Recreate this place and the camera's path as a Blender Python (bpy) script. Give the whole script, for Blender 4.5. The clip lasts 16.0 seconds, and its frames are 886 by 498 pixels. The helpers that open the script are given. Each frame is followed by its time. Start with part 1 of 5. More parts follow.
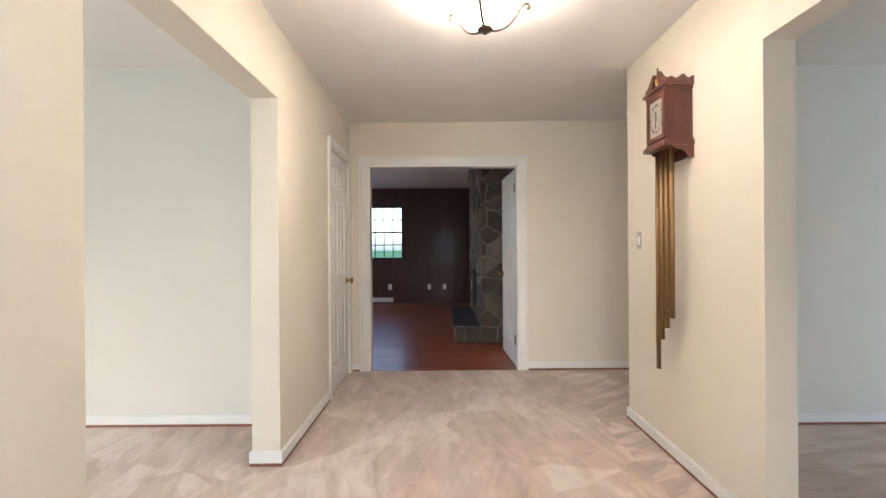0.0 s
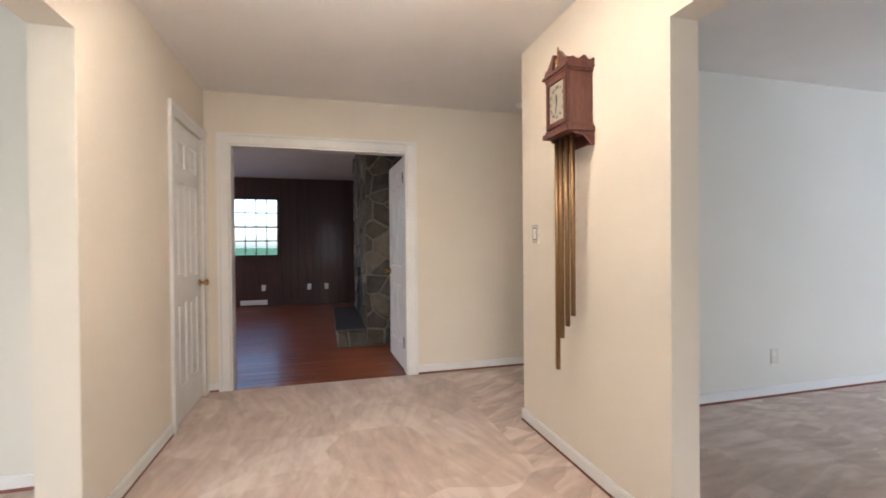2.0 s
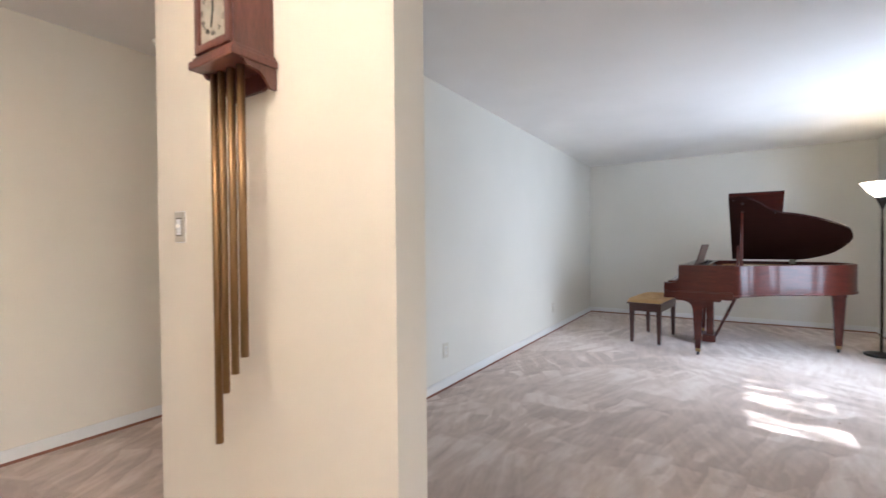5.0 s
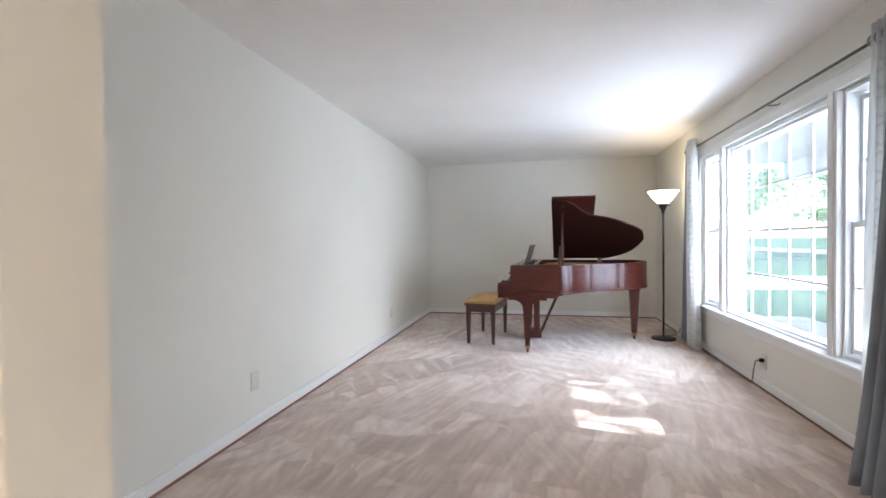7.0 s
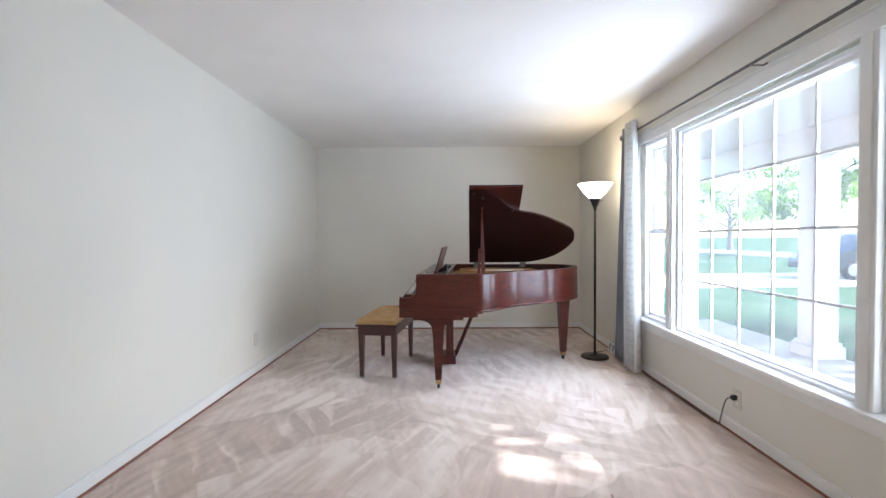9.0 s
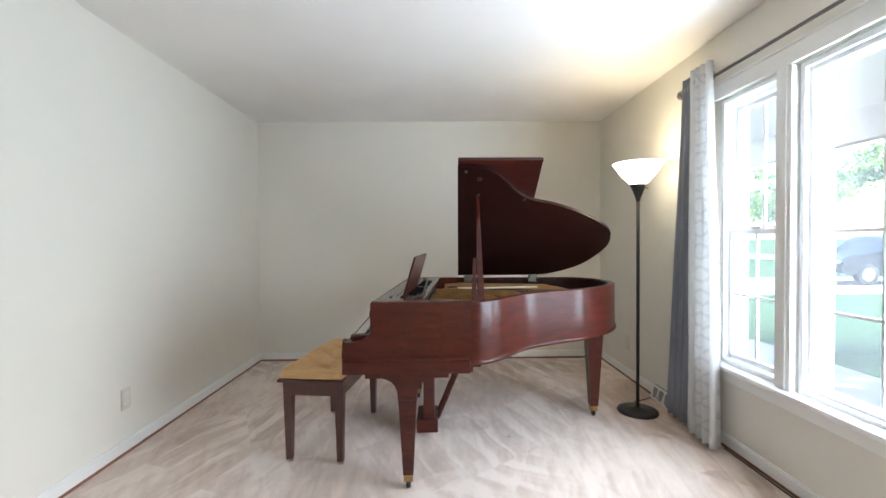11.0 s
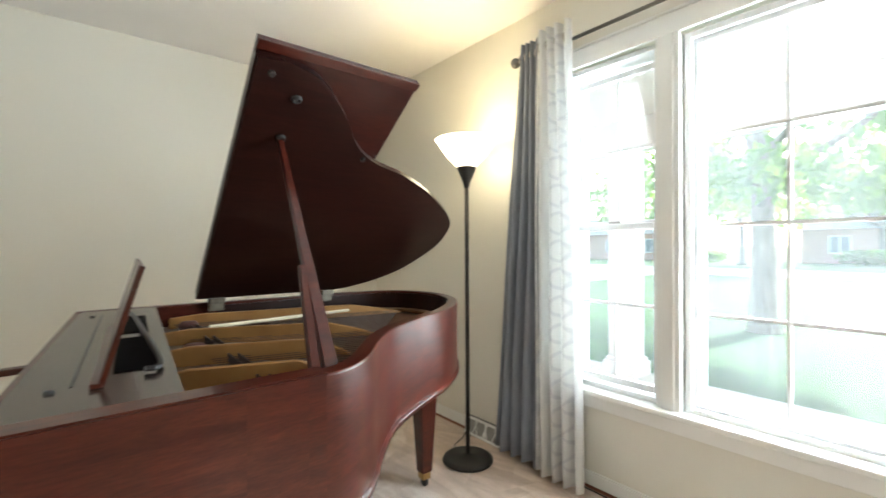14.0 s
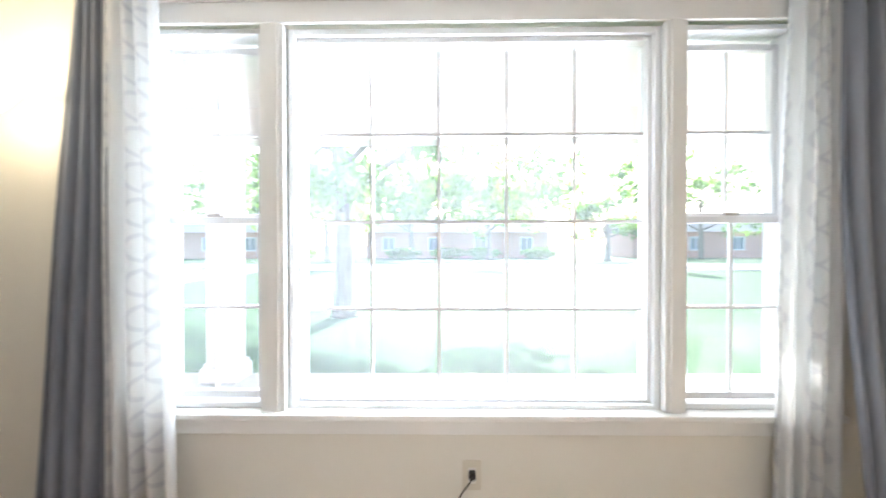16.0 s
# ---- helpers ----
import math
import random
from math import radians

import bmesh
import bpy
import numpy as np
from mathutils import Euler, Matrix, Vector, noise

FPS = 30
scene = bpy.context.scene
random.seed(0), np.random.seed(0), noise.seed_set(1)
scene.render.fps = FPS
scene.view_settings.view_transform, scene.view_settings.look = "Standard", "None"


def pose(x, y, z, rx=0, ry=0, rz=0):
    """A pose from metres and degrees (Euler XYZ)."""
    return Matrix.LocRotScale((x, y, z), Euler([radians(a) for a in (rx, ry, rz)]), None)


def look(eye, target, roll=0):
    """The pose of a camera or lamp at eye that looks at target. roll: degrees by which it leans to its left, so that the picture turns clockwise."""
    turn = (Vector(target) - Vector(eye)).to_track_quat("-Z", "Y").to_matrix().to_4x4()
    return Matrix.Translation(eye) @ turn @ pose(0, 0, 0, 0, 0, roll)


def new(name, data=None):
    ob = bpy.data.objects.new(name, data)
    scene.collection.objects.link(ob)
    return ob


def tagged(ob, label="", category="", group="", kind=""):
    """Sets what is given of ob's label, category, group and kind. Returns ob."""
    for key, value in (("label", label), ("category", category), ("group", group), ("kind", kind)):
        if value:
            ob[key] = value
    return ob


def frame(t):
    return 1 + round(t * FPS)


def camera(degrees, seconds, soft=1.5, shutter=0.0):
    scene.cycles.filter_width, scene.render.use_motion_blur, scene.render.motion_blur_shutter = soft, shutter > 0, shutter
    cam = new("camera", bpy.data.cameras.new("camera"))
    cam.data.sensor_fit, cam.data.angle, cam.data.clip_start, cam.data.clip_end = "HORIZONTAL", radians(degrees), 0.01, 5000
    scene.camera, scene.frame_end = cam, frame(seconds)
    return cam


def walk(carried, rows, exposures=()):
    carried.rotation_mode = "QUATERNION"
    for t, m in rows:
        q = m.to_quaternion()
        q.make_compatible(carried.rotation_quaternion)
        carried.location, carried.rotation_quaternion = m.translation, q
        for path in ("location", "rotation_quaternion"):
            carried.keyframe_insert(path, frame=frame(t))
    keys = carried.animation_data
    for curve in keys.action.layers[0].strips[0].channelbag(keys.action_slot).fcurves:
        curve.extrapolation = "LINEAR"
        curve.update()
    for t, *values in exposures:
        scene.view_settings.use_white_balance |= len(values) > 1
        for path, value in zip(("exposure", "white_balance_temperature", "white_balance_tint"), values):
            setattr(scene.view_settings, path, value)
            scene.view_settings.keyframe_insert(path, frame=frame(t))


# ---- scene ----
cam = camera(91.4, 16.0, 1.5, 0.4)
PATH = [
    (0, (0.056, -0.048, 1.208), (0.059, 1.952, 1.208), -0.4),
    (0.5, (0.041, -0.002, 1.195), (0.076, 1.998, 1.192), -0.4),
    (1, (0.048, 0.1, 1.18), (0.217, 2.093, 1.172), -0.5),
    (1.5, (0.065, 0.227, 1.181), (0.403, 2.199, 1.167), -0.4),
    (2, (0.088, 0.34, 1.188), (0.612, 2.27, 1.171), -0.5),
    (2.5, (0.116, 0.467, 1.194), (0.866, 2.321, 1.178), -0.4),
    (3, (0.149, 0.585, 1.197), (1.122, 2.332, 1.179), -0.5),
    (3.5, (0.211, 0.682, 1.175), (1.38, 2.305, 1.157), -0.5),
    (4, (0.311, 0.796, 1.17), (1.66, 2.272, 1.154), -0.5),
    (4.5, (0.395, 0.895, 1.179), (1.919, 2.19, 1.16), -0.5),
    (5, (0.487, 0.995, 1.182), (2.164, 2.084, 1.154), -0.5),
    (7.5, (1.227, 1.133, 1.204), (3.207, 1.41, 1.163), -0.6),
    (8, (1.525, 1.188, 1.212), (3.521, 1.306, 1.166), -0.4),
    (8.5, (1.811, 1.162, 1.197), (3.81, 1.201, 1.155), -0.4),
    (9, (2.173, 1.128, 1.214), (4.173, 1.155, 1.166), -0.4),
    (11.5, (3.875, 1.071, 1.222), (5.874, 1.033, 1.186), -0.4),
    (12, (4.209, 1.087, 1.207), (6.208, 1.037, 1.178), -0.3),
    (12.5, (4.431, 1.142, 1.186), (6.42, 0.938, 1.163), 0.0),
    (13, (4.581, 1.203, 1.185), (6.498, 0.633, 1.168), -0.0),
    (13.5, (4.713, 1.245, 1.172), (6.481, 0.311, 1.157), -0.0),
    (14, (4.804, 1.257, 1.17), (6.35, -0.012, 1.161), -0.3),
    (14.5, (4.873, 1.27, 1.18), (6.103, -0.307, 1.162), -0.3),
    (15, (4.89, 1.262, 1.169), (5.729, -0.553, 1.15), -0.5),
    (15.5, (4.867, 1.175, 1.187), (5.333, -0.769, 1.139), -0.4),
    (16, (4.89, 1.123, 1.16), (4.919, -0.877, 1.138), -0.1),
]
walk(cam, [(t, look(eye, target, roll)) for t, eye, target, roll in PATH],
     exposures=[(0.0, 3.12, 5350, 11), (1.5, 3.07, 5450, 13), (3.0, 3.17, 5400, 16), (4.0, 3.2, 5320, 15), (5.0, 3.24, 5350, 14), (7.5, 3.27, 5500, 14), (9.0, 3.22, 5520, 14), (11.5, 3.45, 5800, 9), (12.5, 3.55, 6050, 7), (14.0, 3.6, 6150, 5), (16.0, 3.72, 5950, 12)])

# ---- world and lights ----
SUN_EL, SUN_DIR = radians(28.0), Vector((0.15, 1.0, 0.0)).normalized()
world = bpy.data.worlds.new("sky")
scene.world = world
world.use_nodes = True
sky = world.node_tree.nodes.new("ShaderNodeTexSky")
sky.sky_type, sky.sun_disc = "NISHITA", False
sky.sun_elevation = SUN_EL
sky.sun_rotation = math.atan2(-SUN_DIR.x, -SUN_DIR.y)
sky.air_density, sky.dust_density = 1.0, 2.0
bg = world.node_tree.nodes["Background"]
world.node_tree.links.new(sky.outputs[0], bg.inputs[0])
bg.inputs[1].default_value = 0.07

sun = new("sun", bpy.data.lights.new("sun", "SUN"))
sun.data.energy, sun.data.angle, sun.data.color = 2.1, radians(0.5), (1.0, 0.95, 0.86)
ray_way = Vector((SUN_DIR.x * math.cos(SUN_EL), SUN_DIR.y * math.cos(SUN_EL), -math.sin(SUN_EL)))
sun.rotation_mode = "QUATERNION"
sun.rotation_quaternion = ray_way.to_track_quat("-Z", "Y")


def bulb(name, place, watts, size, colour):
    lamp = new(name, bpy.data.lights.new(name, "POINT"))
    lamp.data.energy, lamp.data.shadow_soft_size, lamp.data.color = watts, size, colour
    lamp.location = place
    return lamp


HALL_LIGHT = (0.262, 1.963)
bulb("hall_bulb", (HALL_LIGHT[0], HALL_LIGHT[1], 2.30), 3.0, 0.06, (1.0, 0.79, 0.55))
LAMP = (6.55, -0.345)
bulb("floor_lamp_bulb", (LAMP[0], LAMP[1], 1.70), 0.42, 0.05, (1.0, 0.74, 0.40))


def sky_panel(name, place, turn, wide, high, watts, tilt=0.0, colour=(0.88, 0.94, 1.0)):
    """An area lamp added in place of daylight through an opening."""
    lamp = new(name, bpy.data.lights.new(name, "AREA"))
    lamp.data.shape, lamp.data.size, lamp.data.size_y, lamp.data.energy, lamp.data.color = "RECTANGLE", wide, high, watts, colour
    lamp.matrix_basis = pose(*place, 90 + tilt, 0, turn)
    return lamp


# lamps added behind the panes for sky light, turned to brighten the far end
for place in (4.22, 4.51, 4.80, 5.09, 5.38):
    sky_panel("picture_window_daylight", (place, -0.90, 1.25), -42, 0.27, 1.46, 1.8, -8)
sky_panel("far_sash_daylight", (5.86, -0.90, 1.25), -36, 0.38, 1.40, 1.9, -8)
sky_panel("near_sash_daylight", (3.74, -0.90, 1.25), -30, 0.38, 1.40, 0.9, -8)
sky_panel("side_room_daylight", (-3.05, -0.72, 1.28), 0, 2.2, 1.5, 4.2, 0.0, (0.98, 1.0, 0.92))
# fill lamp for the hall, added at an unseen opening by the entrance
sky_panel("entrance_fill", (0.25, -0.70, 1.25), 0, 0.9, 1.5, 1.2, 0.0, (0.98, 0.98, 0.96))
# warm fill lamp, added to brighten the family room from out of sight
sky_panel("family_room_fill", (-4.22, 6.6, 1.35), -90, 1.8, 1.5, 4.3, 0.0, (1.0, 0.86, 0.80))


# ---- materials ----
def nodes_of(name):
    m = bpy.data.materials.new(name)
    m.use_nodes = True
    return m, m.node_tree.nodes, m.node_tree.links, m.node_tree.nodes["Principled BSDF"]


def ramp(nt, stops):
    r = nt.new("ShaderNodeValToRGB")
    e = r.color_ramp.elements
    while len(e) < len(stops):
        e.new(0.5)
    for el, (p, c) in zip(e, stops):
        el.position, el.color = p, (*c, 1)
    return r


def coords(nt, lk, stretch=(1, 1, 1), turn=0.0):
    tc, mp = nt.new("ShaderNodeTexCoord"), nt.new("ShaderNodeMapping")
    mp.inputs["Scale"].default_value = stretch
    mp.inputs["Rotation"].default_value = (0, 0, radians(turn))
    lk.new(tc.outputs["Object"], mp.inputs[0])
    return mp.outputs[0]


def noisy(nt, lk, vec, scale, detail=3.0, rough=0.5, distort=0.0):
    n = nt.new("ShaderNodeTexNoise")
    n.inputs["Scale"].default_value, n.inputs["Detail"].default_value = scale, detail
    n.inputs["Roughness"].default_value, n.inputs["Distortion"].default_value = rough, distort
    lk.new(vec, n.inputs["Vector"])
    return n.outputs[0]


def bumped(nt, lk, bsdf, height, strength, dist=0.01):
    b = nt.new("ShaderNodeBump")
    b.inputs["Strength"].default_value, b.inputs["Distance"].default_value = strength, dist
    lk.new(height, b.inputs["Height"])
    lk.new(b.outputs[0], bsdf.inputs["Normal"])


def mixed(nt, lk, fac, a, b, kind="MIX"):
    m = nt.new("ShaderNodeMix")
    m.data_type, m.blend_type = "RGBA", kind
    for sock, v in ((m.inputs[0], fac), (m.inputs[6], a), (m.inputs[7], b)):
        if isinstance(v, bpy.types.NodeSocket):
            lk.new(v, sock)
        elif isinstance(v, float):
            sock.default_value = v
        else:
            sock.default_value = (*v, 1)
    return m.outputs[2]


def plain(name, c1, c2=None, rough=0.5, metal=0.0, scale=6.0, bump=0.1, fine=180.0, stretch=(1, 1, 1), coat=0.0, lo=0.35, hi=0.65):
    """A painted, plastic or metal surface: two tones in soft patches, fine relief and uneven gloss."""
    m, nt, lk, b = nodes_of(name)
    c2 = c2 or tuple(v * 0.9 for v in c1)
    v = coords(nt, lk, stretch)
    big = noisy(nt, lk, v, scale)
    r = ramp(nt, [(lo, c1), (hi, c2)])
    lk.new(big, r.inputs[0])
    lk.new(r.outputs[0], b.inputs["Base Color"])
    small = noisy(nt, lk, v, fine, 2.0)
    bumped(nt, lk, b, small, bump, 0.002)
    rr = nt.new("ShaderNodeMapRange")
    rr.inputs[3].default_value, rr.inputs[4].default_value = rough * 0.85, min(1.0, rough * 1.15)
    lk.new(big, rr.inputs[0])
    lk.new(rr.outputs[0], b.inputs["Roughness"])
    b.inputs["Metallic"].default_value = metal
    b.inputs["Coat Weight"].default_value = coat
    b.inputs["Coat Roughness"].default_value = 0.06
    return m


def wood(name, c1, c2, rough=0.3, stretch=(8, 1, 1), scale=7.0, coat=0.0, bump=0.05, turn=0.0, gloss=0.5, polish=0.07):
    """Wood with long streaks of grain along the axis that is stretched least."""
    m, nt, lk, b = nodes_of(name)
    v = coords(nt, lk, stretch, turn)
    g = noisy(nt, lk, v, scale, 6.0, 0.62, 0.6)
    f = noisy(nt, lk, v, scale * 7, 3.0, 0.6)
    r = ramp(nt, [(0.3, c1), (0.7, c2)])
    lk.new(g, r.inputs[0])
    r2 = ramp(nt, [(0.3, (0.75, 0.75, 0.75)), (0.7, (1.15, 1.15, 1.15))])
    lk.new(f, r2.inputs[0])
    lk.new(mixed(nt, lk, 1.0, r.outputs[0], r2.outputs[0], "MULTIPLY"), b.inputs["Base Color"])
    bumped(nt, lk, b, f, bump, 0.002)
    b.inputs["Roughness"].default_value = rough
    b.inputs["Specular IOR Level"].default_value = gloss
    b.inputs["Coat Weight"].default_value, b.inputs["Coat Roughness"].default_value = coat, polish
    return m


def glowing(name, colour, strength):
    m, nt, lk, b = nodes_of(name)
    b.inputs["Base Color"].default_value = (0.9, 0.88, 0.82, 1)
    b.inputs["Emission Color"].default_value = (*colour, 1)
    b.inputs["Emission Strength"].default_value = strength
    b.inputs["Roughness"].default_value = 0.35
    return m


def carpet(name, c_low, c_mid, c_high):
    """Cut-pile carpet with the brushed fans and stripes that a vacuum cleaner leaves."""
    m, nt, lk, b = nodes_of(name)
    base = coords(nt, lk)

    def maths(op, a, c):
        n = nt.new("ShaderNodeMath")
        n.operation = op
        for sock, v in zip(n.inputs, (a, c)):
            if isinstance(v, bpy.types.NodeSocket):
                lk.new(v, sock)
            else:
                sock.default_value = v
        return n.outputs[0]

    xyz = nt.new("ShaderNodeSeparateXYZ")
    lk.new(base, xyz.inputs[0])
    in_hall = maths("LESS_THAN", xyz.outputs[0], 1.15)

    def strokes(cell, fineness, shift):
        """Patches, each brushed its own way, along the room for the most part."""
        off = nt.new("ShaderNodeVectorMath")
        off.inputs[1].default_value = (shift, shift * 0.7, 0.0)
        lk.new(base, off.inputs[0])
        wn = nt.new("ShaderNodeTexNoise")
        wn.inputs["Scale"].default_value, wn.inputs["Detail"].default_value = 1.6, 2.0
        lk.new(off.outputs[0], wn.inputs["Vector"])
        warp = nt.new("ShaderNodeVectorMath")
        warp.operation = "MULTIPLY_ADD"
        lk.new(wn.outputs["Color"], warp.inputs[0])
        warp.inputs[1].default_value = (0.5, 0.5, 0.0)
        lk.new(off.outputs[0], warp.inputs[2])
        vo = nt.new("ShaderNodeTexVoronoi")
        vo.inputs["Scale"].default_value = cell
        lk.new(warp.outputs[0], vo.inputs["Vector"])
        sep = nt.new("ShaderNodeSeparateColor")
        lk.new(vo.outputs["Color"], sep.inputs[0])
        rot = nt.new("ShaderNodeVectorRotate")
        rot.rotation_type = "Z_AXIS"
        lk.new(off.outputs[0], rot.inputs["Vector"])
        swing = maths("ADD", maths("MULTIPLY", sep.outputs[1], 0.9), -0.45)
        lk.new(maths("ADD", swing, maths("MULTIPLY", in_hall, 1.57)), rot.inputs["Angle"])
        mp = nt.new("ShaderNodeMapping")
        mp.inputs["Scale"].default_value = (1.0, 9.0, 1.0)
        lk.new(rot.outputs[0], mp.inputs[0])
        streak = noisy(nt, lk, mp.outputs[0], fineness, 4.0, 0.6, 0.25)
        return maths("ADD", maths("MULTIPLY", streak, 0.72), maths("MULTIPLY", sep.outputs[0], 0.28))

    def wedges(cell, shift):
        """Long pointed strokes side by side, as the cleaner's head goes out and back, with the fine lines of its wheels."""
        off = nt.new("ShaderNodeVectorMath")
        off.inputs[1].default_value = (shift, shift * 0.4, 0.0)
        lk.new(base, off.inputs[0])
        vo = nt.new("ShaderNodeTexVoronoi")
        vo.inputs["Scale"].default_value = cell
        lk.new(off.outputs[0], vo.inputs["Vector"])
        sep = nt.new("ShaderNodeSeparateColor")
        lk.new(vo.outputs["Color"], sep.inputs[0])
        rot = nt.new("ShaderNodeVectorRotate")
        rot.rotation_type = "Z_AXIS"
        lk.new(off.outputs[0], rot.inputs["Vector"])
        swing = maths("ADD", maths("MULTIPLY", sep.outputs[1], 1.7), 0.35)
        lk.new(maths("ADD", swing, maths("MULTIPLY", in_hall, -1.1)), rot.inputs["Angle"])
        uv = nt.new("ShaderNodeSeparateXYZ")
        lk.new(rot.outputs[0], uv.inputs[0])
        bend = maths("MULTIPLY", noisy(nt, lk, off.outputs[0], 2.2, 2.0), 0.16)
        u = maths("DIVIDE", maths("ADD", uv.outputs[0], bend), 0.17)
        band, g = maths("FLOOR", u, 0.0), maths("FRACT", u, 0.0)
        wh = nt.new("ShaderNodeTexWhiteNoise")
        wh.noise_dimensions = "1D"
        lk.new(maths("ADD", band, maths("MULTIPLY", sep.outputs[0], 91.0)), wh.inputs["W"])
        f = maths("FRACT", maths("ADD", maths("DIVIDE", uv.outputs[1], 0.95), maths("MULTIPLY", wh.outputs["Value"], 0.35)), 0.0)
        edge = nt.new("ShaderNodeMapRange")
        edge.interpolation_type = "SMOOTHSTEP"
        edge.inputs[1].default_value, edge.inputs[2].default_value = -0.02, 0.22
        lk.new(maths("SUBTRACT", f, g), edge.inputs[0])
        wheel = maths("MULTIPLY", maths("SINE", maths("MULTIPLY", u, 23.0), 0.0), 0.10)
        return maths("ADD", edge.outputs[0], wheel)
    tone = maths("MULTIPLY", maths("ADD", strokes(1.0, 1.1, 0.0), strokes(1.7, 1.9, 5.3)), 0.5)
    blot = noisy(nt, lk, base, 3.6, 6.0, 0.68)
    tone = maths("ADD", maths("MULTIPLY", tone, 0.72), maths("MULTIPLY", blot, 0.28))
    mask = nt.new("ShaderNodeMapRange")
    mask.inputs[1].default_value, mask.inputs[2].default_value = 0.40, 0.66
    lk.new(noisy(nt, lk, base, 1.1, 2.0), mask.inputs[0])
    patchy = mask.outputs[0]
    lift = maths("MULTIPLY", maths("ADD", wedges(0.72, 2.6), -0.5), maths("MULTIPLY", maths("ADD", maths("MULTIPLY", in_hall, -0.08), 0.135), patchy))
    tone = maths("ADD", tone, lift)
    r = ramp(nt, [(0.38, c_low), (0.50, c_mid), (0.60, c_high)])
    lk.new(tone, r.inputs[0])
    tuft = noisy(nt, lk, base, 420.0, 2.0, 0.7)
    r3 = ramp(nt, [(0.3, (0.85, 0.85, 0.85)), (0.7, (1.1, 1.1, 1.1))])
    lk.new(tuft, r3.inputs[0])
    lk.new(mixed(nt, lk, 1.0, r.outputs[0], r3.outputs[0], "MULTIPLY"), b.inputs["Base Color"])
    b.inputs["Roughness"].default_value = 0.95
    b.inputs["Sheen Weight"].default_value = 0.25
    b.inputs["Sheen Roughness"].default_value = 0.6
    bumped(nt, lk, b, tuft, 0.5, 0.006)
    return m


def pane_material(name):
    """Thin window glass: clear, with the reflection that the angle gives and a faint white veil imitating glare."""
    m, nt, lk, b = nodes_of(name)
    nt.remove(b)
    tr, gl, mx = nt.new("ShaderNodeBsdfTransparent"), nt.new("ShaderNodeBsdfGlossy"), nt.new("ShaderNodeMixShader")
    lw, pw, ad = nt.new("ShaderNodeLayerWeight"), nt.new("ShaderNodeMath"), nt.new("ShaderNodeMath")
    lw.inputs[0].default_value = 0.5
    pw.operation, pw.inputs[1].default_value = "POWER", 5.0
    ad.operation, ad.inputs[1].default_value, ad.inputs[2].default_value = "MULTIPLY_ADD", 0.7, 0.03
    tr.inputs[0].default_value = (0.97, 0.985, 0.98, 1)
    gl.inputs["Roughness"].default_value = 0.01
    lk.new(lw.outputs["Facing"], pw.inputs[0])
    lk.new(pw.outputs[0], ad.inputs[0])
    lk.new(ad.outputs[0], mx.inputs[0])
    lk.new(tr.outputs[0], mx.inputs[1])
    lk.new(gl.outputs[0], mx.inputs[2])
    # weak translucent white mixed in: the glare is put into the glass
    glare, glare_mix = nt.new("ShaderNodeBsdfTranslucent"), nt.new("ShaderNodeMixShader")
    glare.inputs[0].default_value = (0.9, 0.93, 0.95, 1)
    glare_mix.inputs[0].default_value = 0.025
    lk.new(mx.outputs[0], glare_mix.inputs[1])
    lk.new(glare.outputs[0], glare_mix.inputs[2])
    lk.new(glare_mix.outputs[0], nt["Material Output"].inputs[0])
    return m


def pieces(name, stops, rough=0.7, scale=5.0, bump=0.4, fine=40.0, coat=0.0, stretch=(1, 1, 1), metal=0.0):
    """Stones, bricks, planks: a tone of its own for every piece, with grain within."""
    m, nt, lk, b = nodes_of(name)
    info = nt.new("ShaderNodeObjectInfo")
    r = ramp(nt, stops)
    lk.new(info.outputs["Random"], r.inputs[0])
    v = coords(nt, lk, stretch)
    add = nt.new("ShaderNodeVectorMath")
    lk.new(v, add.inputs[0])
    comb = nt.new("ShaderNodeCombineXYZ")
    mul = nt.new("ShaderNodeMath")
    mul.operation, mul.inputs[1].default_value = "MULTIPLY", 37.0
    lk.new(info.outputs["Random"], mul.inputs[0])
    lk.new(mul.outputs[0], comb.inputs[0])
    lk.new(mul.outputs[0], comb.inputs[1])
    lk.new(comb.outputs[0], add.inputs[1])
    g = noisy(nt, lk, add.outputs[0], scale, 5.0, 0.65, 0.3)
    r2 = ramp(nt, [(0.3, (0.6, 0.6, 0.6)), (0.7, (1.3, 1.3, 1.3))])
    lk.new(g, r2.inputs[0])
    lk.new(mixed(nt, lk, 1.0, r.outputs[0], r2.outputs[0], "MULTIPLY"), b.inputs["Base Color"])
    f = noisy(nt, lk, add.outputs[0], fine, 4.0, 0.6)
    bumped(nt, lk, b, f, bump, 0.01)
    b.inputs["Roughness"].default_value, b.inputs["Metallic"].default_value = rough, metal
    b.inputs["Coat Weight"].default_value, b.inputs["Coat Roughness"].default_value = coat, 0.12
    return m


M_WALL = plain("wall_paint", (0.765, 0.70, 0.585), (0.735, 0.67, 0.555), 0.75, scale=1.2, bump=0.12, fine=160)
M_WALL_B = plain("wall_paint_living", (0.725, 0.695, 0.615), (0.70, 0.67, 0.59), 0.7, scale=1.2, bump=0.12, fine=160)
M_CEIL = plain("ceiling_paint", (0.87, 0.84, 0.80), (0.84, 0.81, 0.77), 0.9, scale=2.0, bump=0.2, fine=120)
M_TRIM = plain("white_trim_paint", (0.80, 0.79, 0.76), (0.77, 0.76, 0.72), 0.35, scale=4.0, bump=0.04)
M_VINYL = plain("white_window_vinyl", (0.82, 0.82, 0.82), (0.79, 0.79, 0.79), 0.3, scale=4.0, bump=0.02)
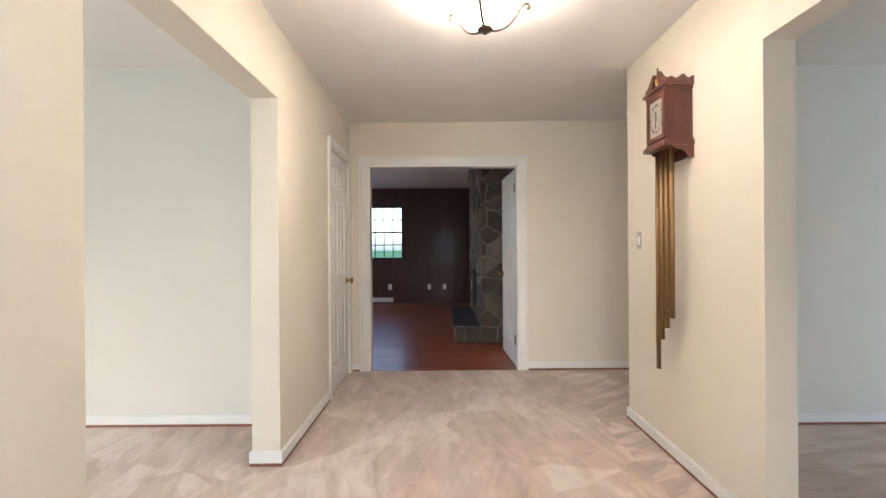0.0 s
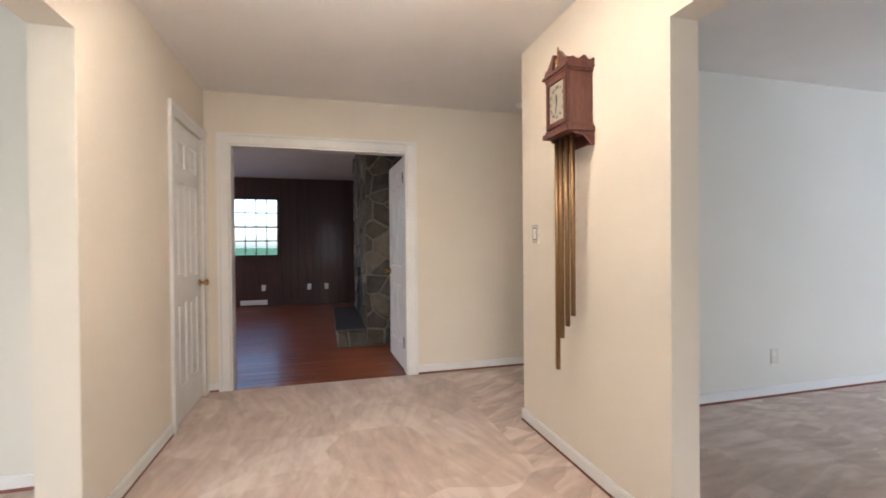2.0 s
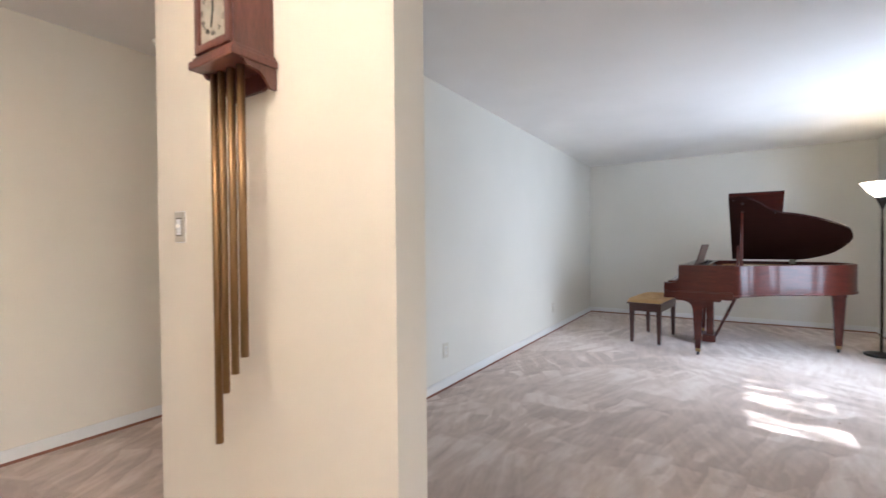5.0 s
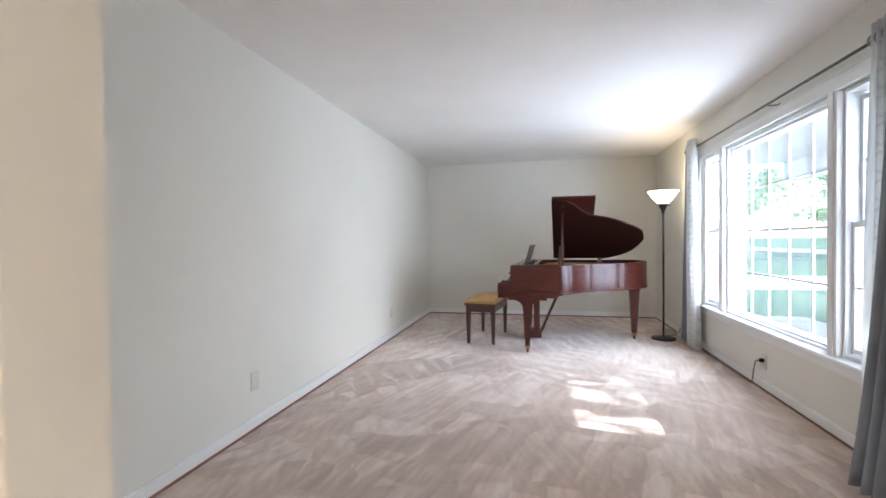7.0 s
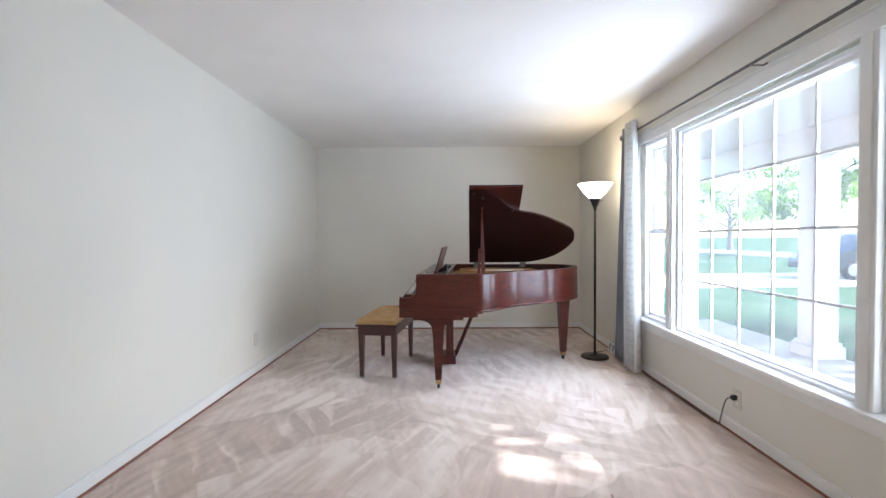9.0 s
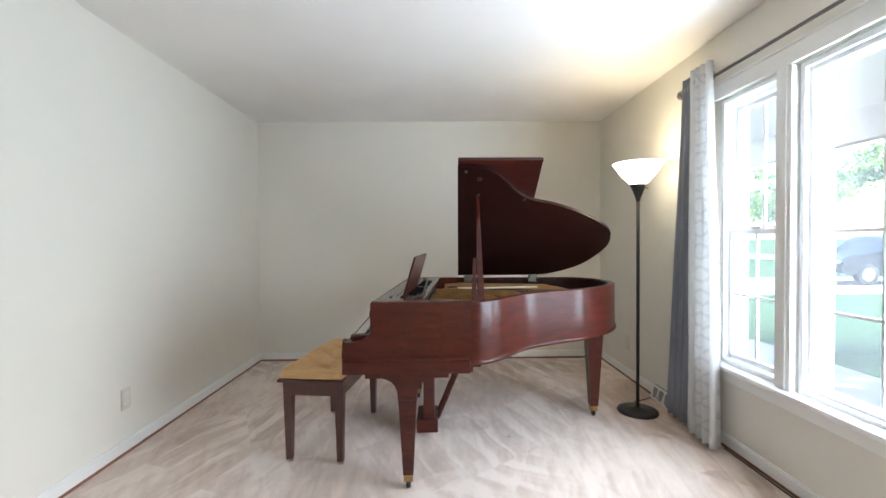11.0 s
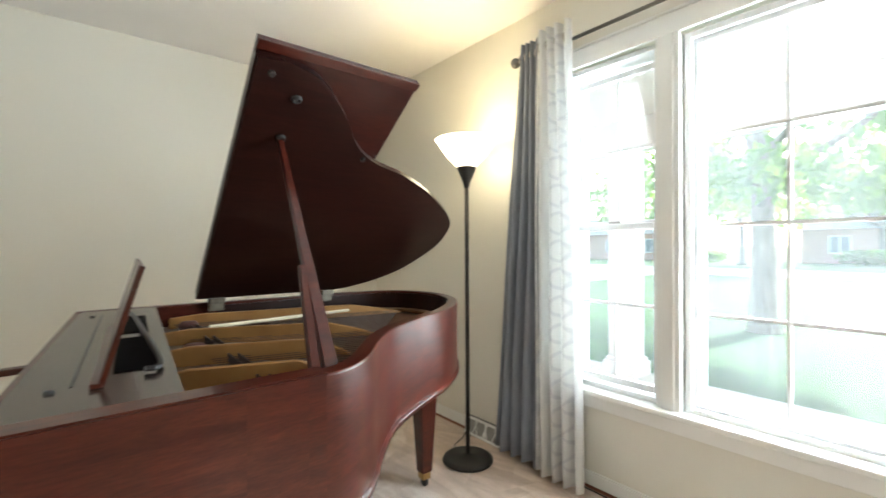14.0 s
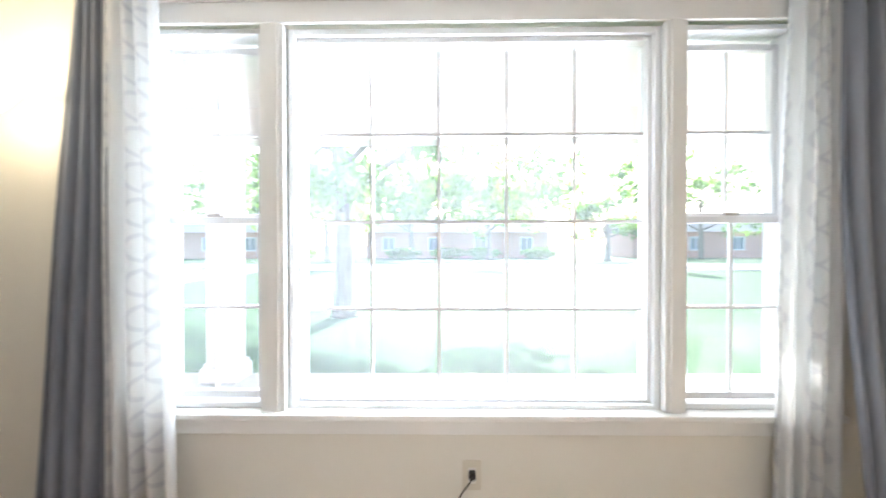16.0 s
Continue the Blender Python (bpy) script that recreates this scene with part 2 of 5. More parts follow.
M_SHOE = wood("bare_brown_edge", (0.20, 0.075, 0.04), (0.30, 0.125, 0.07), 0.6, (1, 1, 8))
M_CARPET = carpet("beige_carpet", (0.48, 0.36, 0.275), (0.645, 0.505, 0.405), (0.79, 0.67, 0.57))
M_GLASS = pane_material("window_glass")
M_MAHOG = wood("mahogany_lacquer", (0.030, 0.0050, 0.0028), (0.073, 0.0125, 0.0064), 0.34, (1.6, 1.6, 9), 3.6, 0.55, 0.012, gloss=0.15, polish=0.18)
M_MAHOG_Y = wood("mahogany_lacquer_long", (0.030, 0.0050, 0.0028), (0.073, 0.0125, 0.0064), 0.34, (9, 1.6, 9), 3.6, 0.6, 0.012, gloss=0.15, polish=0.18)
# the same mahogany darkened for inner sides: their shade is in the colour
M_LIDIN = wood("mahogany_lid_shaded", (0.011, 0.0030, 0.0022), (0.022, 0.0058, 0.0038), 0.35, (9, 1.2, 9), 3.0, 0.3, 0.012, gloss=0.2)
M_SATIN = plain("satin_black", (0.012, 0.012, 0.012), (0.018, 0.017, 0.016), 0.4, bump=0.05)
M_BRASS = plain("brass", (0.42, 0.28, 0.11), (0.32, 0.20, 0.08), 0.36, 1.0, 20, 0.05)
M_STRING = plain("tarnished_steel", (0.10, 0.075, 0.06), (0.07, 0.05, 0.04), 0.5, 0.8, 14, 0.05)
M_HINGE = plain("tarnished_hinge_metal", (0.17, 0.15, 0.115), (0.12, 0.105, 0.08), 0.42, 0.8, 20, 0.05)
M_BRONZE = plain("aged_brass_tube", (0.31, 0.195, 0.09), (0.285, 0.178, 0.082), 0.46, 1.0, 5, 0.0, stretch=(1, 1, 0.15))
M_NICKEL = plain("brushed_nickel", (0.45, 0.42, 0.38), (0.36, 0.33, 0.3), 0.35, 1.0, 14, 0.05)
M_PLATE_GOLD = plain("gold_bronze_cast_iron", (0.38, 0.20, 0.065), (0.30, 0.15, 0.05), 0.42, 0.45, 9, 0.15)
M_PLATE_DULL = plain("dull_bronze_casting", (0.20, 0.11, 0.045), (0.15, 0.08, 0.03), 0.5, 0.4, 9, 0.15)
M_IVORY = plain("white_key_plastic", (0.80, 0.77, 0.68), (0.76, 0.72, 0.62), 0.2, scale=9, bump=0.02)
M_CUSHION = plain("gold_velour", (0.66, 0.43, 0.20), (0.58, 0.36, 0.15), 0.9, scale=9, bump=0.5, fine=320)
M_SHADE = glowing("lamp_shade_glow", (1.0, 0.82, 0.54), 0.95)
M_BOWL = glowing("ceiling_bowl_glow", (1.0, 0.80, 0.58), 5.2)
M_GREY = plain("grey_curtain_cloth", (0.25, 0.265, 0.30), (0.19, 0.205, 0.235), 0.7, scale=5, bump=0.3, fine=500, stretch=(1, 1, 0.3))
M_PLASTIC = plain("white_plastic", (0.75, 0.73, 0.68), (0.72, 0.70, 0.64), 0.35, bump=0.02)
M_ALMOND = plain("almond_plastic", (0.52, 0.47, 0.38), (0.46, 0.41, 0.33), 0.3, bump=0.02)
M_BLACKIRON = plain("black_metal", (0.015, 0.013, 0.012), (0.03, 0.026, 0.022), 0.45, 0.3, bump=0.05)


# ---- mesh helpers ----
def part(name, bm, material, parent=None, label="", smooth=False):
    me = bpy.data.meshes.new(name)
    bmesh.ops.recalc_face_normals(bm, faces=bm.faces)
    bm.to_mesh(me)
    bm.free()
    me.materials.append(material)
    if smooth:
        me.polygons.foreach_set("use_smooth", [True] * len(me.polygons))
    ob = new(name, me)
    ob.parent = parent
    if label:
        tagged(ob, label)
    return ob


def empty(name, place, label, category, group="", kind="", turn=0.0):
    ob = new(name)
    ob.empty_display_size = 0.1
    ob.matrix_basis = pose(*place, 0, 0, turn)
    return tagged(ob, label, category, group, kind)


def box(bm, a, b, bevel=0.0, seg=2):
    lo, hi = Vector([min(p, q) for p, q in zip(a, b)]), Vector([max(p, q) for p, q in zip(a, b)])
    made = bmesh.ops.create_cube(bm, size=1.0, matrix=Matrix.Translation((lo + hi) / 2) @ Matrix.Diagonal((*(hi - lo), 1)))
    if bevel:
        edges = {e for v in made["verts"] for e in v.link_edges}
        bmesh.ops.bevel(bm, geom=list(edges), offset=bevel, segments=seg, affect="EDGES", profile=0.6)
    return bm


def boxes(list_of, bevel=0.0):
    bm = bmesh.new()
    for a, b in list_of:
        box(bm, a, b, bevel)
    return bm


def lathe(profile, steps=32, centre=(0, 0, 0)):
    """A turned shape from (radius, height) pairs."""
    bm, rings = bmesh.new(), []
    for r, z in profile:
        if r < 1e-5:
            rings.append([bm.verts.new((centre[0], centre[1], centre[2] + z))])
        else:
            rings.append([bm.verts.new((centre[0] + r * math.cos(2 * math.pi * k / steps), centre[1] + r * math.sin(2 * math.pi * k / steps), centre[2] + z)) for k in range(steps)])
    for p, q in zip(rings, rings[1:]):
        for k in range(steps):
            k2 = (k + 1) % steps
            if len(p) == 1 and len(q) > 1:
                bm.faces.new((p[0], q[k], q[k2]))
            elif len(q) == 1 and len(p) > 1:
                bm.faces.new((p[k], q[0], p[k2]))
            elif len(p) > 1:
                bm.faces.new((p[k], q[k], q[k2], p[k2]))
    return bm


def tube(points, radius, steps=10, bm=None):
    """A round bar along a line of points; radius may be a list."""
    bm = bm or bmesh.new()
    pts = [Vector(p) for p in points]
    rad = radius if isinstance(radius, (list, tuple)) else [radius] * len(pts)
    rings, side = [], None
    for i, p in enumerate(pts):
        way = (pts[min(i + 1, len(pts) - 1)] - pts[max(i - 1, 0)]).normalized()
        if side is None:
            side = way.orthogonal().normalized()
        side = (side - way * side.dot(way)).normalized()
        up = way.cross(side)
        rings.append([bm.verts.new(p + rad[i] * (math.cos(2 * math.pi * k / steps) * side + math.sin(2 * math.pi * k / steps) * up)) for k in range(steps)])
    for p, q in zip(rings, rings[1:]):
        for k in range(steps):
            bm.faces.new((p[k], p[(k + 1) % steps], q[(k + 1) % steps], q[k]))
    bm.faces.new(rings[0][::-1])
    bm.faces.new(rings[-1])
    return bm


def prism(outline, lo, hi, axis="z", bm=None, bevel=0.0):
    """A flat outline pushed from lo to hi along an axis. Outline pairs: z -> (x, y), x -> (y, z), y -> (x, z)."""
    bm = bm or bmesh.new()

    def at(p, h):
        return {"z": (p[0], p[1], h), "x": (h, p[0], p[1]), "y": (p[0], h, p[1])}[axis]
    a, b = [bm.verts.new(at(p, lo)) for p in outline], [bm.verts.new(at(p, hi)) for p in outline]
    caps = [bm.faces.new(a[::-1]), bm.faces.new(b)]
    n = len(outline)
    for k in range(n):
        bm.faces.new((a[k], a[(k + 1) % n], b[(k + 1) % n], b[k]))
    if bevel:
        bmesh.ops.bevel(bm, geom=list({e for f in caps for e in f.edges}), offset=bevel, segments=2, affect="EDGES")
    return bm


def spline(points, per=8, closed=False):
    """Points along a smooth curve through the given ones."""
    pts, out, n = [Vector(p) for p in points], [], len(points)
    last = n if closed else n - 1
    for i in range(last):
        p0 = pts[(i - 1) % n] if closed or i > 0 else pts[0]
        p1, p2 = pts[i], pts[(i + 1) % n]
        p3 = pts[(i + 2) % n] if closed or i + 2 < n else pts[-1]
        for k in range(per):
            u = k / per
            out.append(0.5 * ((2 * p1) + (p2 - p0) * u + (2 * p0 - 5 * p1 + 4 * p2 - p3) * u * u + (3 * p1 - p0 - 3 * p2 + p3) * u ** 3))
    if not closed:
        out.append(pts[-1])
    return out


def inset(outline, d):
    """The outline moved inwards by d; outline runs anticlockwise."""
    pts, out, n = [Vector(p) for p in outline], [], len(outline)
    for k in range(n):
        way = (pts[(k + 1) % n] - pts[k - 1]).normalized()
        out.append(pts[k] + Vector((-way.y, way.x)) * d)
    return out


def ribbon(outer, inner, lo, hi):
    """A closed upright band between two outlines."""
    bm, n = bmesh.new(), len(outer)
    o0, o1 = [bm.verts.new((*p, lo)) for p in outer], [bm.verts.new((*p, hi)) for p in outer]
    i0, i1 = [bm.verts.new((*p, lo)) for p in inner], [bm.verts.new((*p, hi)) for p in inner]
    for k in range(n):
        j = (k + 1) % n
        for f in ((o0[k], o0[j], o1[j], o1[k]), (i0[j], i0[k], i1[k], i1[j]), (o1[k], o1[j], i1[j], i1[k]), (o0[j], o0[k], i0[k], i0[j])):
            bm.faces.new(f)
    return bm


# ---- the building ----
HX0, HX1, FARY, HCEIL, LCEIL = -0.86, 1.372, 4.25, 2.47, 2.44
LX0, LX1, LY0, LY1 = 1.505, 7.977, -0.62, 2.885
FRY0, FRY1, FRX0, FRX1, FRCEIL = 4.37, 9.65, -4.2, 1.9, 2.57


def structure(name, bm, material, label, category="wall"):
    return tagged(part(name, bm, material), label, category, kind="structure")


structure("floor", boxes([((-5.2, -0.8, -0.1), (1.44, FARY, 0.0)), ((1.44, -0.62, -0.1), (8.1, 4.25, 0.0))]), M_CARPET,
          "beige cut-pile carpet with fresh vacuum marks", "carpet")
def wall_sheet(us, vs, holes, lo, hi, axis):
    """One wall in one piece, on a grid of stops along it and up it, with openings where cells are left out."""
    bm, cache = bmesh.new(), {}

    def vert(i, j, side):
        if (i, j, side) not in cache:
            d = lo if side == 0 else hi
            cache[i, j, side] = bm.verts.new((d, us[i], vs[j]) if axis == "x" else (us[i], d, vs[j]))
        return cache[i, j, side]
    nu, nv = len(us) - 1, len(vs) - 1
    solid = {(i, j) for i in range(nu) for j in range(nv)} - set(holes)
    for i, j in solid:
        for side in (0, 1):
            bm.faces.new([vert(*p, side) for p in ((i, j), (i + 1, j), (i + 1, j + 1), (i, j + 1))])
        for step, a, b in (((-1, 0), (i, j), (i, j + 1)), ((1, 0), (i + 1, j), (i + 1, j + 1)), ((0, -1), (i, j), (i + 1, j)), ((0, 1), (i, j + 1), (i + 1, j + 1))):
            if (i + step[0], j + step[1]) not in solid:
                bm.faces.new((vert(*a, 0), vert(*b, 0), vert(*b, 1), vert(*a, 1)))
    return bm


structure("wall_hall_left", wall_sheet([-0.65, 1.06, 2.377, 3.50, 4.165, FARY], [0, 2.045, 2.06, HCEIL], [(1, 0), (1, 1), (3, 0)], -1.017, HX0, "x"),
          M_WALL, "cream painted wall with a wide cased opening")
structure("wall_hall_far", wall_sheet([-1.3, -0.677, 0.812, 6.0], [0, 2.042, 2.6], [(1, 0)], FARY, 4.37, "y"), M_WALL, "cream painted wall around a double doorway")
structure("wall_hall_right", wall_sheet([-0.65, -0.30, 1.717, 3.01], [0, 2.058, HCEIL], [(1, 0)], HX1, 1.505, "x"), M_WALL, "cream painted wall end beside a wide opening")
# the opening is added, unseen, to let fill light into the hall
structure("wall_hall_front", wall_sheet([-1.017, -0.22, 0.72, 1.505], [0, 0.45, 2.02, HCEIL], [(1, 1)], -0.80, -0.65, "y"), M_WALL, "plain cream painted wall by the entrance")
structure("wall_corridor_end", boxes([((6.0, 3.01, 0), (6.12, FARY, 2.6))]), M_WALL, "plain cream wall closing the corridor")
structure("wall_living_back", boxes([((1.505, LY1, 0), (8.1, 3.01, HCEIL))]), M_WALL_B, "pale grey-cream painted living room wall")
structure("wall_living_end", boxes([((LX1, -0.80, 0), (8.1, LY1, HCEIL))]), M_WALL_B, "pale grey-cream painted end wall")
WX0, WX1, WZ0, WZ1 = 3.44, 6.16, 0.47, 2.09
structure("wall_living_front", wall_sheet([1.505, WX0, WX1, LX1], [0, WZ0, WZ1, HCEIL], [(1, 1)], -0.80, LY0, "y"), M_WALL_B, "pale grey-cream wall below and around the picture window")
structure("ceiling_hall", boxes([((-1.017, -0.8, HCEIL), (1.44, FARY, HCEIL + 0.1)), ((1.44, 3.01, HCEIL), (6.0, FARY, HCEIL + 0.1))]), M_CEIL, "white painted hall ceiling", "ceiling")
structure("ceiling_living", boxes([((1.505, -0.62, LCEIL), (LX1, LY1, LCEIL + 0.13))]), M_CEIL, "white painted living room ceiling", "ceiling")

# side room behind the left opening
structure("wall_side_far", boxes([((-5.2, 2.93, 0), (-1.017, 3.05, HCEIL))]), M_WALL_B, "pale cream wall of the side room")
structure("wall_side_end", boxes([((-5.2, -0.8, 0), (-5.08, 2.93, HCEIL))]), M_WALL_B, "plain cream wall of the side room")
structure("wall_side_front", wall_sheet([-5.08, -4.2, -1.9, -1.017], [0, 0.5, 2.05, HCEIL], [(1, 1)], -0.80, -0.65, "y"), M_WALL_B, "plain cream wall with a window opening")
structure("ceiling_side", boxes([((-5.08, -0.65, HCEIL), (-1.017, 2.93, HCEIL + 0.1))]), M_CEIL, "white painted side room ceiling", "ceiling")

# roof over all, so that no light leaks in
structure("roof", boxes([((-5.4, -3.4, 2.75), (8.4, 10.0, 2.9))]), M_CEIL, "plain roof deck over the house", "roof")


def skirting(name, runs):
    """White baseboards with the bare brown edge below them. Each run: start, end and the way that it faces."""
    white, brown = bmesh.new(), bmesh.new()
    for (x0, y0), (x1, y1), (nx, ny) in runs:
        box(white, (x0, y0, 0.019), (x1 + nx * 0.013, y1 + ny * 0.013, 0.074), 0.0)
        box(white, (x0, y0, 0.074), (x1 + nx * 0.008, y1 + ny * 0.008, 0.083), 0.0)
        box(brown, (x0, y0, 0.0), (x1 + nx * 0.010, y1 + ny * 0.011, 0.019), 0.0)
    tagged(part("baseboard_" + name, white, M_TRIM), "white painted wooden baseboard", "baseboard", kind="structure")
    tagged(part("trim_" + name, brown, M_SHOE), "bare brown wood strip under the baseboard", "trim", kind="structure")


skirting("hall", [((HX0, 2.377), (HX0, 3.44), (1, 0)), ((-1.03, 2.377), (HX0 + 0.013, 2.377), (0, -1)), ((HX0, -0.65), (HX0, 1.06), (1, 0)), ((HX0, FARY), (-0.762, FARY), (0, -1)),
                  ((0.902, FARY), (6.0, FARY), (0, -1)), ((HX1, 1.717), (HX1, 3.01), (-1, 0)), ((HX1 - 0.013, 3.01), (6.0, 3.01), (0, 1))])
skirting("living", [((LX0, LY1), (LX1, LY1), (0, -1)), ((LX1, LY0), (LX1, LY1), (-1, 0)), ((LX0, LY0), (LX1, LY0), (0, 1)), ((LX0, 1.717), (LX0, LY1), (1, 0))])
skirting("side", [((-5.08, 2.93), (-1.017, 2.93), (0, -1)), ((-1.017, 2.377), (-1.017, 2.93), (-1, 0))])


# ---- doors ----
def casing(bm, lo, hi, top, wall, face, axis, width=0.088):
    """Flat casing with a raised outer bead round an opening lo..hi, in the plane wall, standing proud towards face."""
    def bar(u0, u1, z0, z1, d):
        if axis == "y":
            box(bm, (u0, wall, z0), (u1, wall + face * d, z1), 0.003)
        else:
            box(bm, (wall, u0, z0), (wall + face * d, u1, z1), 0.003)
    for d, w0, w1 in ((0.014, 0.0, width), (0.021, width - 0.022, width + 0.002)):
        bar(lo - w1, lo - w0, 0.0, top + w1, d)
        bar(hi + w0, hi + w1, 0.0, top + w1, d)
        bar(lo - w0, hi + w0, top + w0, top + w1, d)


def six_panel_leaf(width, height, thick=0.035):
    """A six-panel door leaf in local x (width) and z, with real sunk and raised panels on both faces."""
    bm = bmesh.new()
    st, mid = 0.11, 0.10
    cols = [(st, (width - mid) / 2), ((width + mid) / 2, width - st)]
    rows = [(0.22, 0.80), (0.97, 1.62), (1.73, height - 0.12)]
    box(bm, (0.0, 0.010, 0.0), (width, thick - 0.010, height))
    for x0, x1 in [(0, st), ((width - mid) / 2, (width + mid) / 2), (width - st, width)]:
        box(bm, (x0, 0, 0), (x1, thick, height), 0.004)
    zs = [0.0, 0.22, 0.80, 0.97, 1.62, 1.73, height - 0.12, height]
    for z0, z1 in zip(zs[0::2], zs[1::2]):
        for x0, x1 in cols:
            box(bm, (x0 - 0.004, 0.0005, z0), (x1 + 0.004, thick - 0.0005, z1), 0.003)
    for x0, x1 in cols:
        for z0, z1 in rows:
            box(bm, (x0 + 0.022, 0.002, z0 + 0.022), (x1 - 0.022, thick - 0.002, z1 - 0.022), 0.008)
    return bm


def knob(parent, place, face):
    """A round brass knob with its rose, standing off a leaf along local y."""
    bm = lathe([(0, 0.0), (0.030, 0.0), (0.031, 0.005), (0.012, 0.010), (0.011, 0.030), (0.022, 0.036), (0.027, 0.048), (0.025, 0.060), (0.012, 0.066), (0, 0.067)], 20)
    bmesh.ops.rotate(bm, verts=bm.verts, matrix=Matrix.Rotation(radians(-90 * face), 3, "X"))
    bmesh.ops.translate(bm, verts=bm.verts, vec=place)
    return part("knob", bm, M_BRASS, parent, "polished brass knob", True)


def hinge(parent, x, y, z):
    bm = boxes([((x - 0.002, y - 0.002, z - 0.045), (x + 0.032, y + 0.003, z + 0.045))])
    tube([(x, y - 0.004, z - 0.047), (x, y - 0.004, z + 0.047)], 0.006, 8, bm)
    return part("hinge", bm, M_NICKEL, parent, "dull brass hinge")


closet = empty("door_1", (-0.869, 3.505, 0.012), "closed white six-panel closet door", "door", kind="structure", turn=90)
part("leaf", six_panel_leaf(0.655, 2.025), M_TRIM, closet)
knob(closet, (0.60, 0.0, 0.90), -1)
for z in (0.26, 1.82):
    hinge(closet, 0.003, -0.002, z)
structure("trim_closet", (lambda bm: (casing(bm, 3.50, 4.162, 2.045, HX0, 1, "x", 0.082), bm)[1])(bmesh.new()), M_TRIM, "white painted closet door casing", "trim")
structure("wall_closet_back", boxes([((-1.7, 3.05, 0), (-1.6, 4.25, HCEIL))]), M_WALL, "plain wall closing the closet")

bm = bmesh.new()
casing(bm, -0.677, 0.812, 2.042, FARY, -1, "y", 0.088)
box(bm, (-0.680, FARY - 0.002, 0), (-0.662, 4.372, 2.045)), box(bm, (0.797, FARY - 0.002, 0), (0.815, 4.372, 2.045)), box(bm, (-0.662, FARY - 0.002, 2.027), (0.797, 4.372, 2.045))
structure("trim_double_door", bm, M_TRIM, "white painted double door casing", "trim")
open_leaf = empty("door_2", (0.832, 4.377, 0.012), "white six-panel door leaf standing open", "door", kind="structure", turn=92)
part("leaf", six_panel_leaf(0.735, 2.01), M_TRIM, open_leaf)
knob(open_leaf, (0.68, 0.035, 0.90), 1), knob(open_leaf, (0.68, 0.0, 0.90), -1)
for z in (0.26, 1.82):
    bm = boxes([((-0.004, 0.003, z - 0.050), (0.001, 0.034, z + 0.050))])
    tube([(-0.006, 0.037, z - 0.052), (-0.006, 0.037, z + 0.052)], 0.008, 8, bm)
    part("hinge", bm, M_HINGE, open_leaf, "dull brass hinge")
other_leaf = empty("door_3", (-0.668, 4.42, 0.012), "white six-panel door leaf folded back", "door", kind="structure", turn=172)
part("leaf", six_panel_leaf(0.735, 2.01), M_TRIM, other_leaf)
knob(other_leaf, (0.68, 0.0, 0.90), -1)


# ---- picture window ----
win = empty("window_1", (4.79, -0.70, WZ0), "white picture window flanked by two double-hung sashes", "window", kind="structure")
WY = -0.70


def win_part(name, items, material, label="", bevel=0.003, parent=None):
    bm = boxes(items, bevel)
    bmesh.ops.translate(bm, verts=bm.verts, vec=(-4.79, 0.70, -WZ0))
    return part(name, bm, material, parent or win, label)


def frame_bars(x0, x1, z0, z1, w, y0, y1):
    return [((x0 - w, y0, z0 - w), (x0, y1, z1 + w)), ((x1, y0, z0 - w), (x1 + w, y1, z1 + w)), ((x0, y0, z0 - w), (x1, y1, z0)), ((x0, y0, z1), (x1, y1, z1 + w))]


win_part("head_casing", [((3.36, LY0, 2.045), (6.24, LY0 + 0.02, 2.135)), ((3.35, LY0, 2.128), (6.25, LY0 + 0.027, 2.142))], M_TRIM)
win_part("side_casing", [((6.135, LY0, 0.485), (6.235, LY0 + 0.02, 2.045))], M_TRIM)
win_part("side_casing", [((3.365, LY0, 0.485), (3.465, LY0 + 0.02, 2.045))], M_TRIM)
win_part("window_sill", [((3.34, -0.735, 0.462), (6.26, LY0 + 0.055, 0.487))], M_TRIM, "white painted deep window sill", 0.006)
win_part("apron", [((3.38, LY0, 0.395), (6.22, LY0 + 0.016, 0.460))], M_TRIM)
win_part("mullion", [((5.553, -0.79, 0.488), (5.648, LY0 + 0.016, 2.044)), ((5.575, LY0 + 0.01, 0.488), (5.625, LY0 + 0.024, 2.044))], M_TRIM)
win_part("mullion", [((3.948, -0.79, 0.488), (4.032, LY0 + 0.016, 2.044)), ((3.968, LY0 + 0.01, 0.488), (4.012, LY0 + 0.024, 2.044))], M_TRIM)
pic = win_part("picture_frame", frame_bars(4.078, 5.503, 0.518, 1.990, 0.030, -0.75, -0.665) + frame_bars(4.060, 5.521, 0.505, 2.012, 0.026, -0.79, -0.640), M_VINYL, "", 0.004)


